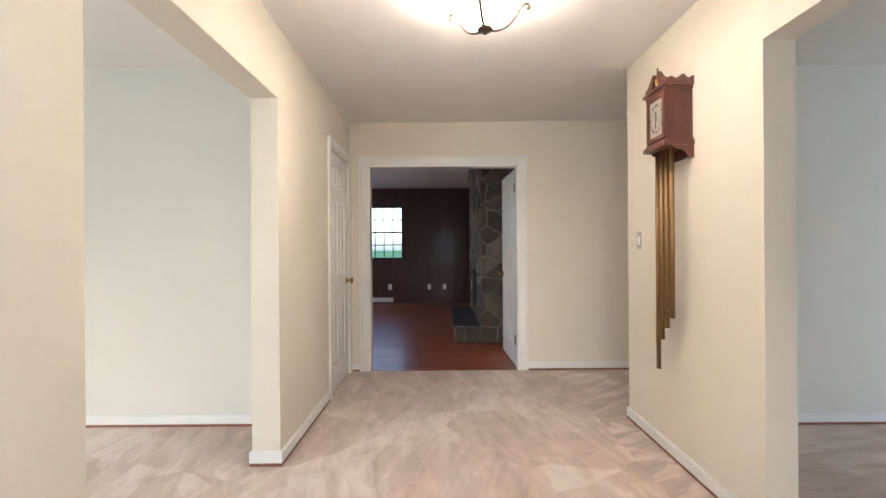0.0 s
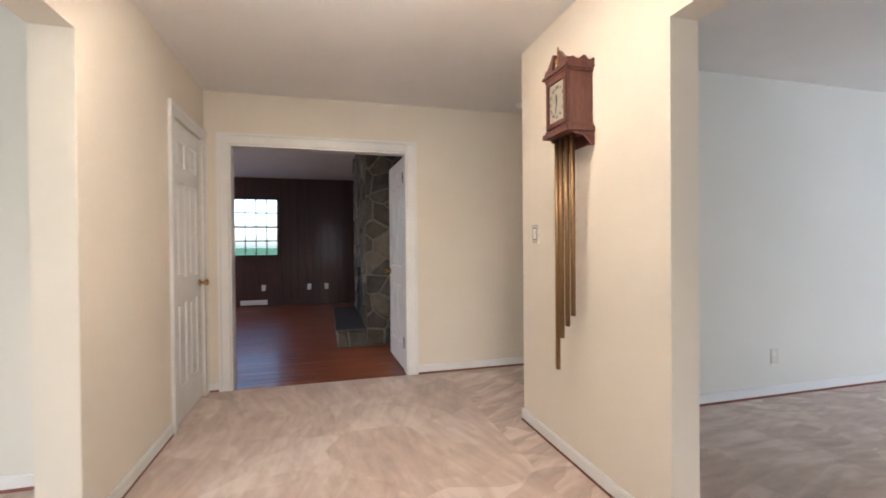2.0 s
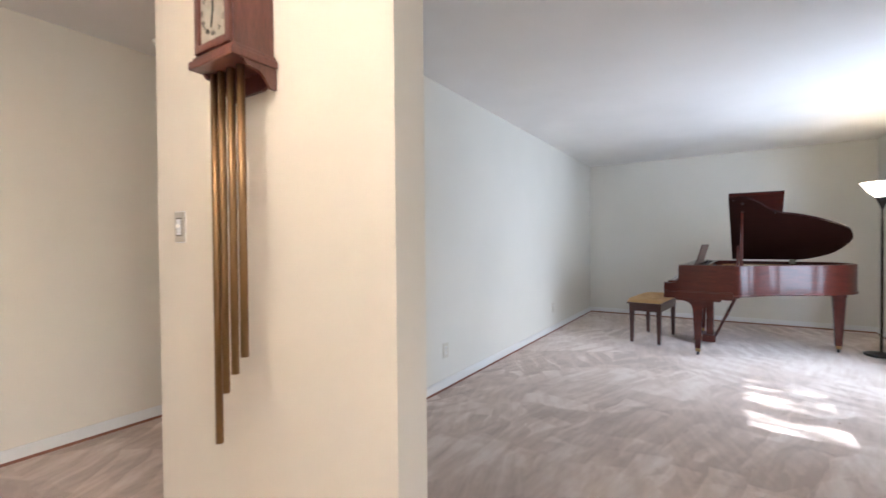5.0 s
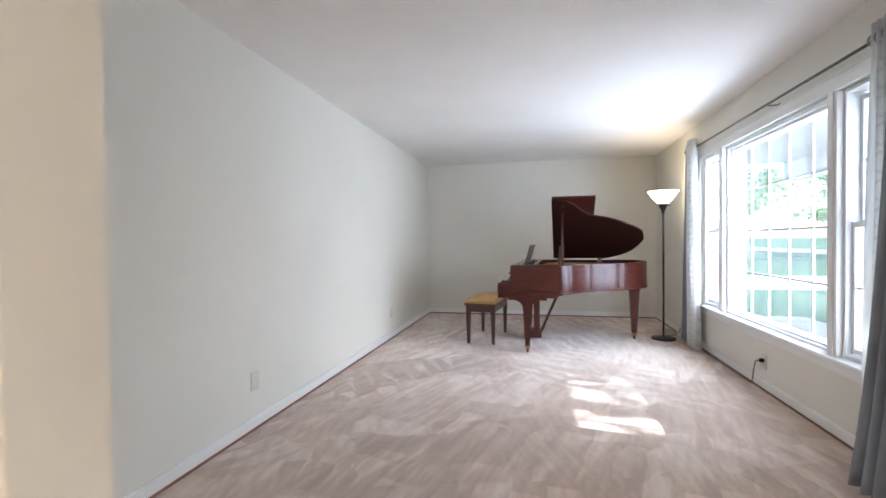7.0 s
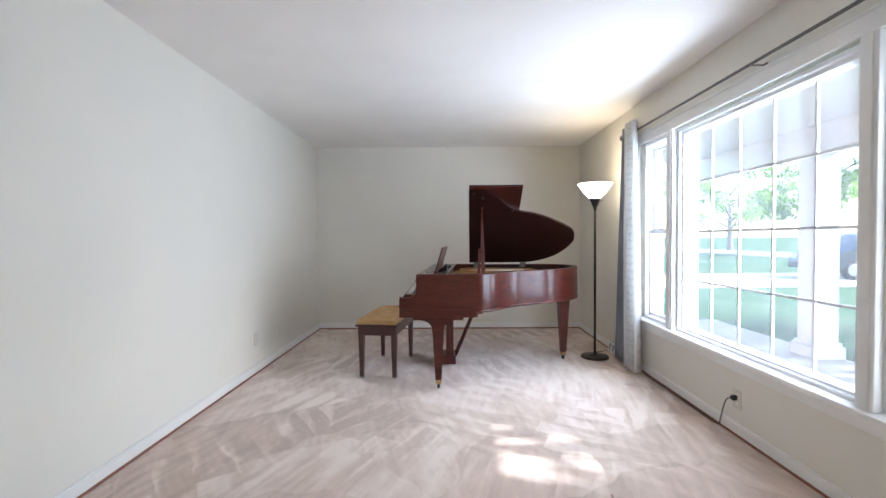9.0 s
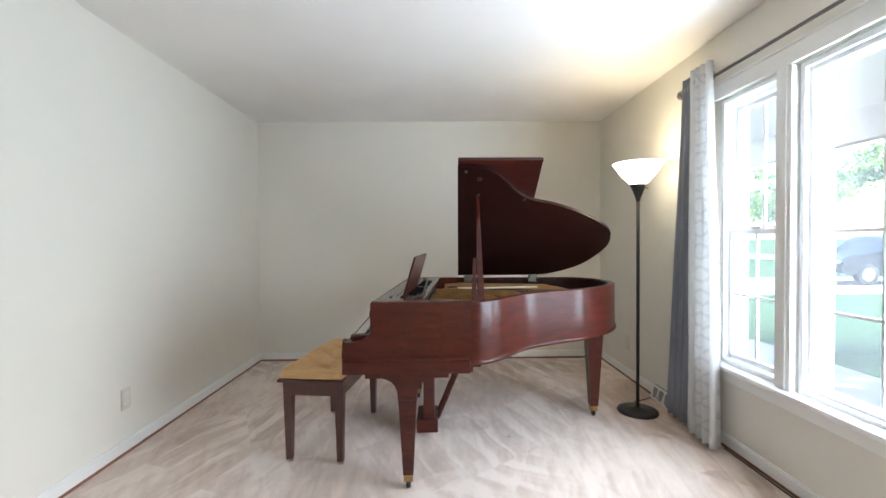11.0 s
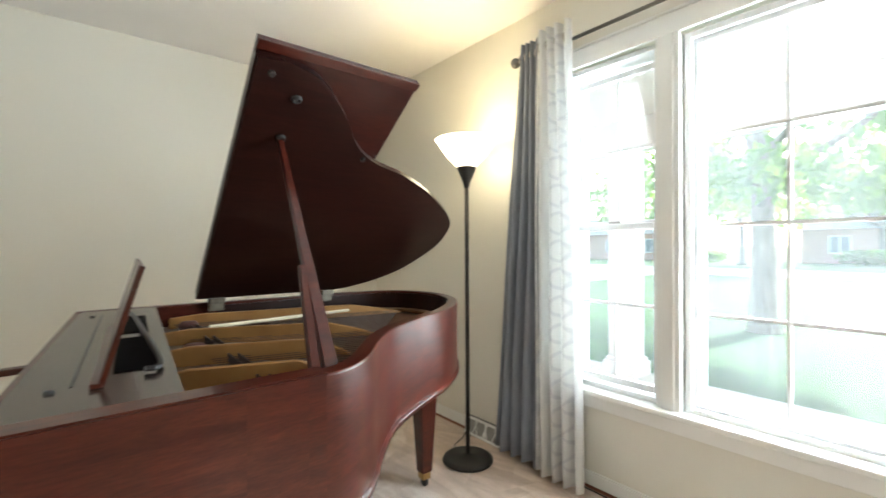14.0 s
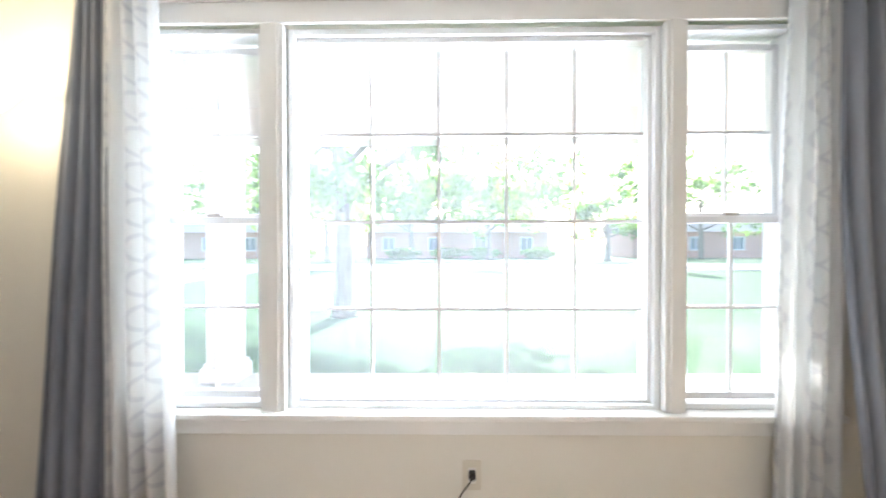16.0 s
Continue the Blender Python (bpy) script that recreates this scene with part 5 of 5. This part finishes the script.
structure("ceiling_family", boxes([((FRX0, FRY0, FRCEIL), (FRX1, FRY1, FRCEIL + 0.1))]), M_CEIL, "white family room ceiling", "ceiling")
subfloor = structure("floor_family", boxes([((FRX0, FARY, -0.1), (FRX1, FRY1, -0.014))]), M_PANEL, "red-brown laminate plank floor", "floor")

fwin = empty("window_2", ((FWX0 + FWX1) / 2, 9.70, FWZ0), "small dark-framed window with many panes", "window", kind="structure")


def fw(name, items, material, label=""):
    bm = boxes(items)
    bmesh.ops.translate(bm, verts=bm.verts, vec=(-(FWX0 + FWX1) / 2, -9.70, -FWZ0))
    return part(name, bm, material, fwin, label)


fw("window_frame", frame_bars(FWX0, FWX1, FWZ0, FWZ1, 0.055, 9.62, 9.78), M_PANEL, "dark wood frame")
fw("window_sill", [((FWX0 - 0.10, 9.57, FWZ0 - 0.085), (FWX1 + 0.10, 9.64, FWZ0 - 0.056))], M_PANEL)
fw("meeting_rail", [((FWX0, 9.69, 1.572), (FWX1, 9.72, 1.604))], M_PANEL)
for z in (1.307, 1.871):
    fw("muntin_bar", [((FWX0, 9.70, z - 0.011), (FWX1, 9.715, z + 0.011))], M_PANEL)
for k in range(1, 5):
    x = FWX0 + (FWX1 - FWX0) * k / 5
    fw("muntin_upright", [((x - 0.010, 9.702, FWZ0), (x + 0.010, 9.714, FWZ1))], M_PANEL)
for k in range(5):
    for z0, z1 in ((FWZ0, 1.307), (1.307, 1.588), (1.588, 1.871), (1.871, FWZ1)):
        x = FWX0 + (FWX1 - FWX0) * k / 5
        fw("pane", [((x, 9.706, z0), (x + (FWX1 - FWX0) / 5, 9.709, z1))], M_GLASS).visible_shadow = False

for x in (-1.118, -0.243, 0.099):
    wall_plate("wall_outlet", (x, FRY1 - 0.012, 0.365), 0, "pale outlet plate on the dark panelling", "outlet")
reg = empty("wall_register", (-1.297, FRY1 - 0.012, 0.0), "white metal wall register near the floor", "vent")
part("body", boxes([((-0.25, -0.02, 0.03), (0.25, 0.0, 0.125))], 0.004), M_PLASTIC, reg)
for k in range(12):
    part("louvre", boxes([((-0.225 + k * 0.038, -0.026, 0.045), (-0.225 + k * 0.038 + 0.024, -0.019, 0.110))]), M_PLASTIC, reg)
can = empty("recessed_light", (-0.63, 6.9, FRCEIL), "unlit recessed ceiling light with a white ring", "ceiling light")
part("ring", lathe([(0.075, -0.004), (0.10, -0.008), (0.108, 0.0), (0.075, 0.0)], 32), M_PLASTIC, can, "", True)
part("reflector", lathe([(0.076, -0.003), (0.05, 0.0), (0, 0.0)], 32), M_NICKEL, can, "", True)

# stone chimney breast and hearth
CHX, CHY0, CHY1 = 0.55, 5.55, 7.45
chimney = empty("stone_fireplace", (CHX, CHY0, 0), "field stone fireplace with wide pale mortar joints", "fireplace")


def chim(name, bm, material, parent=None, label=""):
    bmesh.ops.translate(bm, verts=bm.verts, vec=(-CHX, -CHY0, 0))
    return part(name, bm, material, parent or chimney, label)


core = chim("core", boxes([((CHX, CHY0, 0), (FRX1, CHY1, FRCEIL))]), M_MORTAR, None, "pale mortar")
hearth = chim("hearth", boxes([((0.215, 5.53, 0), (CHX, CHY1, 0.185))]), M_MORTAR)
chim("hearth_slab", boxes([((0.195, 5.51, 0.185), (CHX, CHY1, 0.215))], 0.006), M_SLATE, hearth, "dark slate hearth slab")
chim("fire_opening", boxes([((CHX - 0.004, 6.05, 0.215), (CHX + 0.002, 6.95, 0.95))]), M_SATIN, None, "black fireplace opening")
chim("damper_handle", boxes([((CHX - 0.07, 5.98, 0.80), (CHX - 0.02, 6.02, 0.92))], 0.008), M_BLACKIRON, None, "black iron handle")


def stones(owner, u0, u1, v0, v1, size, place, seed, hole=None):
    """Flat field stones one by one, fitted to each other over a face; place turns (u, v, depth) into the world."""
    rnd = random.Random(seed)
    nu, nv = max(1, round((u1 - u0) / (size * 1.1))), max(1, round((v1 - v0) / (size * 0.85)))
    du, dv = (u1 - u0) / nu, (v1 - v0) / nv
    seeds = [Vector((u0 + du * (i + 0.5 + 0.5 * (j % 2) - 0.25 + rnd.uniform(-0.55, 0.55)), v0 + dv * (j + 0.5 + rnd.uniform(-0.36, 0.36)))) for j in range(nv) for i in range(nu)]
    for c in seeds:
        if hole and hole[0] < c.x < hole[1] and hole[2] < c.y < hole[3]:
            continue
        ring = [Vector(p) for p in ((u0, v0), (u1, v0), (u1, v1), (u0, v1))]
        for q in seeds:
            if q is c or (q - c).length > size * 4:
                continue
            mid, way = (q + c) / 2, (q - c).normalized()
            cut = []
            for p, n in zip(ring, ring[1:] + ring[:1]):
                a, b = (p - mid).dot(way) + 0.007, (n - mid).dot(way) + 0.007
                if a <= 0:
                    cut.append(p)
                if a * b < 0:
                    cut.append(p + (n - p) * (a / (a - b)))
            ring = cut
            if len(ring) < 3:
                break
        if len(ring) < 3:
            continue
        m = sum(ring, Vector((0, 0))) / len(ring)
        ring = [p + (m - p) * rnd.uniform(0.0, 0.10) for p in ring]
        d = rnd.uniform(0.012, 0.032)
        bm = bmesh.new()
        a = [bm.verts.new(place(p.x, p.y, 0.0)) for p in ring]
        b = [bm.verts.new(place(*(p * 0.97 + m * 0.03), d * 0.75)) for p in ring]
        t = [bm.verts.new(place(*(p * 0.82 + m * 0.18), d * rnd.uniform(0.9, 1.2))) for p in ring]
        n = len(ring)
        for k in range(n):
            j = (k + 1) % n
            bm.faces.new((a[k], a[j], b[j], b[k])), bm.faces.new((b[k], b[j], t[j], t[k]))
        bm.faces.new(t), bm.faces.new(a[::-1])
        bmesh.ops.recalc_face_normals(bm, faces=bm.faces)
        chim("stone", bm, M_STONE, owner)


stones(core, CHX, FRX1, 0.0, FRCEIL, 0.22, lambda u, v, d: (u, CHY0 - d, v), 11)
stones(core, CHY0, CHY1, 0.215, FRCEIL, 0.24, lambda u, v, d: (CHX - d, u, v), 12, (6.05, 6.95, 0.2, 0.95))
stones(hearth, 0.215, CHX, 0.0, 0.185, 0.19, lambda u, v, d: (u, 5.53 - d, v), 13)

# ---- outdoors ----
M_GRASS = plain("lawn", (0.030, 0.076, 0.030), (0.044, 0.092, 0.038), 0.9, scale=0.7, bump=0.8, fine=60)
M_GRASS.node_tree.nodes["Principled BSDF"].inputs["Specular IOR Level"].default_value = 0.05
M_CONC = plain("pale_concrete", (0.50, 0.48, 0.45), (0.43, 0.41, 0.39), 0.9, scale=1.5, bump=0.3, fine=60)
M_ASPH = plain("sunlit_asphalt", (0.20, 0.20, 0.20), (0.16, 0.16, 0.16), 0.9, scale=1.0, bump=0.4, fine=60)
# bark, far brick and shingle are lightened: a haze painted into the colour
M_BARK = plain("hazed_bark", (0.26, 0.22, 0.18), (0.17, 0.14, 0.11), 0.95, scale=10, bump=1.0, fine=30, stretch=(1, 1, 0.25))
M_LEAF = plain("leaves", (0.06, 0.14, 0.045), (0.10, 0.185, 0.07), 0.6, scale=2.0, bump=0.1)
nt, lk = M_LEAF.node_tree.nodes, M_LEAF.node_tree.links
see, mx = nt.new("ShaderNodeBsdfTranslucent"), nt.new("ShaderNodeMixShader")
see.inputs[0].default_value, mx.inputs[0].default_value = (0.20, 0.34, 0.06, 1), 0.5
lk.new(nt["Principled BSDF"].outputs[0], mx.inputs[1])
lk.new(see.outputs[0], mx.inputs[2])
lk.new(mx.outputs[0], nt["Material Output"].inputs[0])
M_BRICK = plain("hazed_red_brick", (0.50, 0.30, 0.23), (0.43, 0.26, 0.20), 0.9, scale=3.0, bump=0.3, fine=30)
M_ROOFING = plain("hazed_grey_shingle", (0.24, 0.235, 0.23), (0.19, 0.185, 0.18), 0.9, scale=3.0, bump=0.3, fine=20)
bm = bmesh.new()
bmesh.ops.create_grid(bm, x_segments=8, y_segments=8, size=600)
bmesh.ops.translate(bm, verts=bm.verts, vec=(0, 0, -0.35))
structure("ground", bm, M_GRASS, "mown green lawn reaching into the distance", "lawn")
structure("road", boxes([((-200, -31, -0.34), (200, -23, -0.31))]), M_ASPH, "pale sunlit street beyond the lawn", "road")
structure("porch_floor", boxes([((-5.3, -3.16, -0.4), (9.2, -0.80, -0.12))], 0.01), M_CONC, "pale concrete porch floor", "porch")
structure("porch_ceiling", boxes([((-5.3, -3.05, 2.42), (9.2, -0.80, 2.50))]), M_VINYL, "white porch ceiling", "ceiling")
structure("porch_beam", boxes([((-5.3, -3.10, 2.12), (9.2, -2.86, 2.42))], 0.008), M_VINYL, "white porch beam along the eaves", "beam")
structure("driveway", boxes([((15.4, -24, -0.36), (20.2, -3.2, -0.315))]), M_CONC, "pale concrete driveway", "driveway")
structure("wall_outside", wall_sheet([1.5, WX0, WX1, 9.2], [-0.3, WZ0, WZ1, 2.75], [(1, 1)], -0.83, -0.802, "y"), M_BRICK, "red brick outer wall")

# slab added on a guess, pale to brighten the family window's lower panes
structure("patio", boxes([((-6.0, 9.84, -0.4), (3.0, 17.0, -0.12))], 0.01), M_CONC, "added pale concrete slab behind the house", "patio")

post = empty("porch_post", (7.02, -2.97, -0.12), "square white porch post with a wider base", "post")
part("shaft", boxes([((-0.125, -0.125, 0.16), (0.125, 0.125, 2.24))], 0.008), M_VINYL, post)
part("base", boxes([((-0.17, -0.17, 0.0), (0.17, 0.17, 0.13)), ((-0.15, -0.15, 0.13), (0.15, 0.15, 0.17))], 0.01), M_VINYL, post)


def leaf_cloud(bm, rnd, centre, size, count, leaf):
    """Single bent leaves scattered through a clump."""
    for _ in range(count):
        d = Vector((rnd.gauss(0, 1), rnd.gauss(0, 1), rnd.gauss(0, 1)))
        d = d.normalized() * rnd.random() ** 0.45
        p = Vector(centre) + Vector((d.x * size[0], d.y * size[1], d.z * size[2]))
        r = Euler((rnd.uniform(0, 6.3), rnd.uniform(0, 6.3), rnd.uniform(0, 6.3))).to_matrix()
        s = leaf * rnd.uniform(0.7, 1.3)
        v = [bm.verts.new(p + r @ Vector(q) * s) for q in ((-0.5, 0, 0), (0, 0.32, 0.08), (0.5, 0, 0), (0, -0.32, 0.08))]
        bm.faces.new((v[0], v[1], v[2])), bm.faces.new((v[0], v[2], v[3]))


def tree(place, height, spread, seed, trunk_r, count, leaf, low, label, skew=(0, 0), fringe=()):
    rnd = random.Random(seed)
    root = empty("tree", place, label, "tree")
    bm = tube([(0, 0, -0.1), (0.02, 0.01, 0.25), (0.0, 0.03, 1.2), (0.06, 0.0, height * 0.4), (0.1, 0.1, height * 0.75)], [trunk_r * 1.7, trunk_r * 1.1, trunk_r, trunk_r * 0.8, trunk_r * 0.2], 14)
    ends = []
    for k in range(13):
        a = k * 2.4 + rnd.uniform(-0.3, 0.3)
        z0 = height * rnd.uniform(0.22, 0.65)
        out = spread * rnd.uniform(0.55, 0.95)
        e = Vector((math.cos(a) * out + skew[0] * 0.5, math.sin(a) * out + skew[1] * 0.5, z0 + height * rnd.uniform(0.02, 0.3)))
        mid = Vector((e.x * 0.45, e.y * 0.45, z0 + (e.z - z0) * 0.6 + 0.2))
        tube([(0.03, 0.02, z0), mid, e], [trunk_r * 0.45, trunk_r * 0.25, 0.02], 8, bm)
        ends += [e, mid * 0.4 + e * 0.6]
        for q in range(2):
            e2 = e + Vector((rnd.uniform(-1, 1), rnd.uniform(-1, 1), rnd.uniform(-0.9, 0.5))) * spread * 0.25
            tube([mid * 0.5 + e * 0.5, e2], [trunk_r * 0.14, 0.01], 5, bm)
            ends.append(e2)
    part("trunk", bm, M_BARK, root, "", True)
    bm = bmesh.new()
    per = count // len(ends)
    for e in ends:
        s = spread * rnd.uniform(0.18, 0.30)
        leaf_cloud(bm, rnd, (e.x, e.y, max(e.z, low + s * 0.5)), (s, s, s * 0.65), per, leaf)
    for x, y, z in fringe:
        s = rnd.uniform(0.7, 1.1)
        leaf_cloud(bm, rnd, (x, y, z), (s, s, s * 0.45), 260, leaf)
    part("crown", bm, M_LEAF, root, "loose green leaves")
    return root


# the last three clumps are out of sight, added to break up sun patches
tree((7.09, -7.95, -0.35), 8.2, 4.6, 21, 0.19, 9000, 0.17, 2.3, "broad green shade tree on the front lawn", (-0.8, 0.4),
     [(-4.4 + 0.46 * k, 1.1 * math.sin(2.3 * k), 2.55 + 0.32 * math.sin(1.7 * k)) for k in range(15)] + [(-2.75 + 0.5 * k, 0.3 * (-1) ** k, 4.75 + 0.15 * (-1) ** k) for k in range(3)])
for k, (x, y, h, s) in enumerate(((16, -38, 9, 4.5), (1, -41, 10, 5), (-9, -37, 8, 4), (27, -40, 11, 5.5), (38, -30, 10, 5), (52, -31, 10, 5), (-20, -42, 11, 5.5), (9, -46, 12, 6), (44, -14, 11, 5.5))):
    tree((x, y, -0.35), h, s, 30 + k, 0.25, 2200, 0.42, 1.6, "distant leafy street tree", (0, 0))
for k, (x, y) in enumerate(((9.5, -42), (5.0, -43), (1.5, -42.5), (20, -42), (-4, -42))):
    rnd = random.Random(60 + k)
    hedge = empty("hedge", (x, y, -0.35), "clipped dark green hedge before a far house", "hedge")
    bm = bmesh.new()
    leaf_cloud(bm, rnd, (0, 0, 0.6), (1.9, 0.7, 0.6), 900, 0.25)
    part("leaves", bm, M_LEAF, hedge)


# greyed glass, with the veil of glare over far windows in its colour
M_FARGLASS = plain("hazed_window_glass", (0.16, 0.18, 0.21), (0.12, 0.14, 0.16), 0.1)


def far_house(x, y, w, d, h):
    house = empty("house", (x, y, -0.35), "low red brick house across the street", "house")
    part("wall", boxes([((-w / 2, -d / 2, 0), (w / 2, d / 2, h))]), M_BRICK, house)
    part("roof", prism([(-d / 2 - 0.5, h), (d / 2 + 0.5, h), (0, h + 2.1)], -w / 2 - 0.4, w / 2 + 0.4, "x"), M_ROOFING, house)
    for k in range(4):
        cx = -w / 2 + w * (k + 0.5) / 4
        wnd = part("window", boxes([((cx - 0.6, d / 2, 0.9), (cx + 0.6, d / 2 + 0.04, 2.2))]), M_FARGLASS, house)
        part("frame", boxes([((cx - 0.68, d / 2 - 0.01, 0.82), (cx - 0.6, d / 2 + 0.07, 2.28)), ((cx + 0.6, d / 2 - 0.01, 0.82), (cx + 0.68, d / 2 + 0.07, 2.28)), ((cx - 0.6, d / 2 - 0.01, 2.2), (cx + 0.6, d / 2 + 0.07, 2.28)), ((cx - 0.6, d / 2 - 0.01, 0.82), (cx + 0.6, d / 2 + 0.07, 0.9)), ((cx - 0.03, d / 2, 0.9), (cx + 0.03, d / 2 + 0.06, 2.2))]), M_VINYL, wnd)


far_house(4, -50, 20, 8, 2.8), far_house(33, -49, 18, 8, 2.8), far_house(-24, -50, 18, 8, 2.8)

# parked car
M_CARPAINT = plain("dark_blue_car_paint", (0.015, 0.02, 0.035), (0.02, 0.026, 0.042), 0.25, 0.3, 3, 0.0, coat=1.0)
M_CARGLASS = plain("dark_car_glass", (0.01, 0.012, 0.014), (0.014, 0.016, 0.018), 0.05)
M_TYRE = plain("tyre_rubber", (0.015, 0.015, 0.015), (0.022, 0.022, 0.022), 0.85)
M_CHROME = plain("alloy", (0.5, 0.5, 0.52), (0.42, 0.42, 0.44), 0.3, 1.0)
M_LIGHTCLEAR = plain("headlight_plastic", (0.55, 0.55, 0.55), (0.48, 0.48, 0.5), 0.1)
car = empty("car", (18.0, -14.2, -0.315), "dark blue sport utility car standing on the drive", "car", turn=88)
body = [(-2.30, 0.42), (-2.34, 0.75), (-2.22, 0.98), (-2.05, 1.05), (-1.85, 1.50), (-1.65, 1.62), (0.05, 1.66), (0.35, 1.58), (0.98, 1.06), (1.95, 0.96), (2.25, 0.82), (2.32, 0.60), (2.28, 0.40), (1.85, 0.32), (-1.9, 0.32)]
part("body", prism(body, -0.90, 0.90, "y", bevel=0.06), M_CARPAINT, car)
for s in (-1, 1):
    part("side_window", prism([(-1.72, 1.12), (-1.55, 1.48), (-0.55, 1.53), (-0.55, 1.10)], s * 0.895, s * 0.912, "y"), M_CARGLASS, car)
    part("side_window", prism([(-0.47, 1.10), (-0.47, 1.53), (0.10, 1.53), (0.32, 1.45), (0.74, 1.10)], s * 0.895, s * 0.912, "y"), M_CARGLASS, car)
    part("headlight", boxes([((2.18, s * 0.52, 0.70), (2.31, s * 0.84, 0.82))], 0.02), M_LIGHTCLEAR, car)
    for x in (-1.42, 1.42):
        bm = lathe([(0.20, -0.10), (0.32, -0.11), (0.345, -0.07), (0.345, 0.07), (0.32, 0.11), (0.20, 0.10)], 28)
        bmesh.ops.rotate(bm, verts=bm.verts, matrix=Matrix.Rotation(radians(90), 3, "X"))
        bmesh.ops.translate(bm, verts=bm.verts, vec=(x, s * 0.82, 0.345))
        wheel = part("wheel", bm, M_TYRE, car, "", True)
        bm = lathe([(0, -0.115), (0.05, -0.12), (0.18, -0.10), (0.21, -0.105), (0.21, 0.105), (0.18, 0.10), (0.05, 0.12), (0, 0.115)], 20)
        bmesh.ops.rotate(bm, verts=bm.verts, matrix=Matrix.Rotation(radians(90), 3, "X"))
        bmesh.ops.translate(bm, verts=bm.verts, vec=(x, s * 0.82, 0.345))
        part("rim", bm, M_CHROME, wheel, "alloy rim", True)
part("bumper", boxes([((2.22, -0.86, 0.36), (2.36, 0.86, 0.56))], 0.04), M_TYRE, car)

# ---- planks and boards ----
rnd = random.Random(5)
mesh = bpy.data.meshes.new("plank")
bm = boxes([((0, 0, -0.013), (1.0, 0.127, 0.0))])
bmesh.ops.bevel(bm, geom=[e for e in bm.edges if all(v.co.z > -0.001 for v in e.verts)], offset=0.0016, segments=1, affect="EDGES")
bm.to_mesh(mesh)
bm.free()
mesh.materials.append(M_PLANK)
row, y = 0, FARY + 0.002
while y + 0.127 < FRY1 + 0.1:
    x = FRX0 - rnd.uniform(0.0, 1.2)
    while x < FRX1:
        a, b = max(x, FRX0), min(x + 1.28, FRX1)
        if b - a > 0.02:
            ob = new("plank", mesh)
            ob.matrix_basis = Matrix.Translation((a, y, -0.001)) @ Matrix.Diagonal((b - a - 0.001, 1, 1, 1))
            ob.parent = subfloor
        x += 1.28
    y += 0.128
mesh = bpy.data.meshes.new("board")
bm = boxes([((0, -0.012, 0), (0.149, 0.0, 1.0))])
bmesh.ops.bevel(bm, geom=[e for e in bm.edges if all(v.co.y < -0.005 for v in e.verts)], offset=0.0022, segments=1, affect="EDGES")
bm.to_mesh(mesh)
bm.free()
mesh.materials.append(M_PANEL_B)
for k in range(40):
    x = FRX0 + 0.15 * k
    spans = [(0.0, FRCEIL)]
    if x + 0.145 > FWX0 - 0.055 and x < FWX1 + 0.055:
        spans = [(0.0, FWZ0 - 0.086), (FWZ1 + 0.056, FRCEIL)]
    for z0, z1 in spans:
        ob = new("board", mesh)
        ob.matrix_basis = Matrix.Translation((x, FRY1, z0)) @ Matrix.Diagonal((1, 1, z1 - z0, 1))
        ob.parent = fam_wall
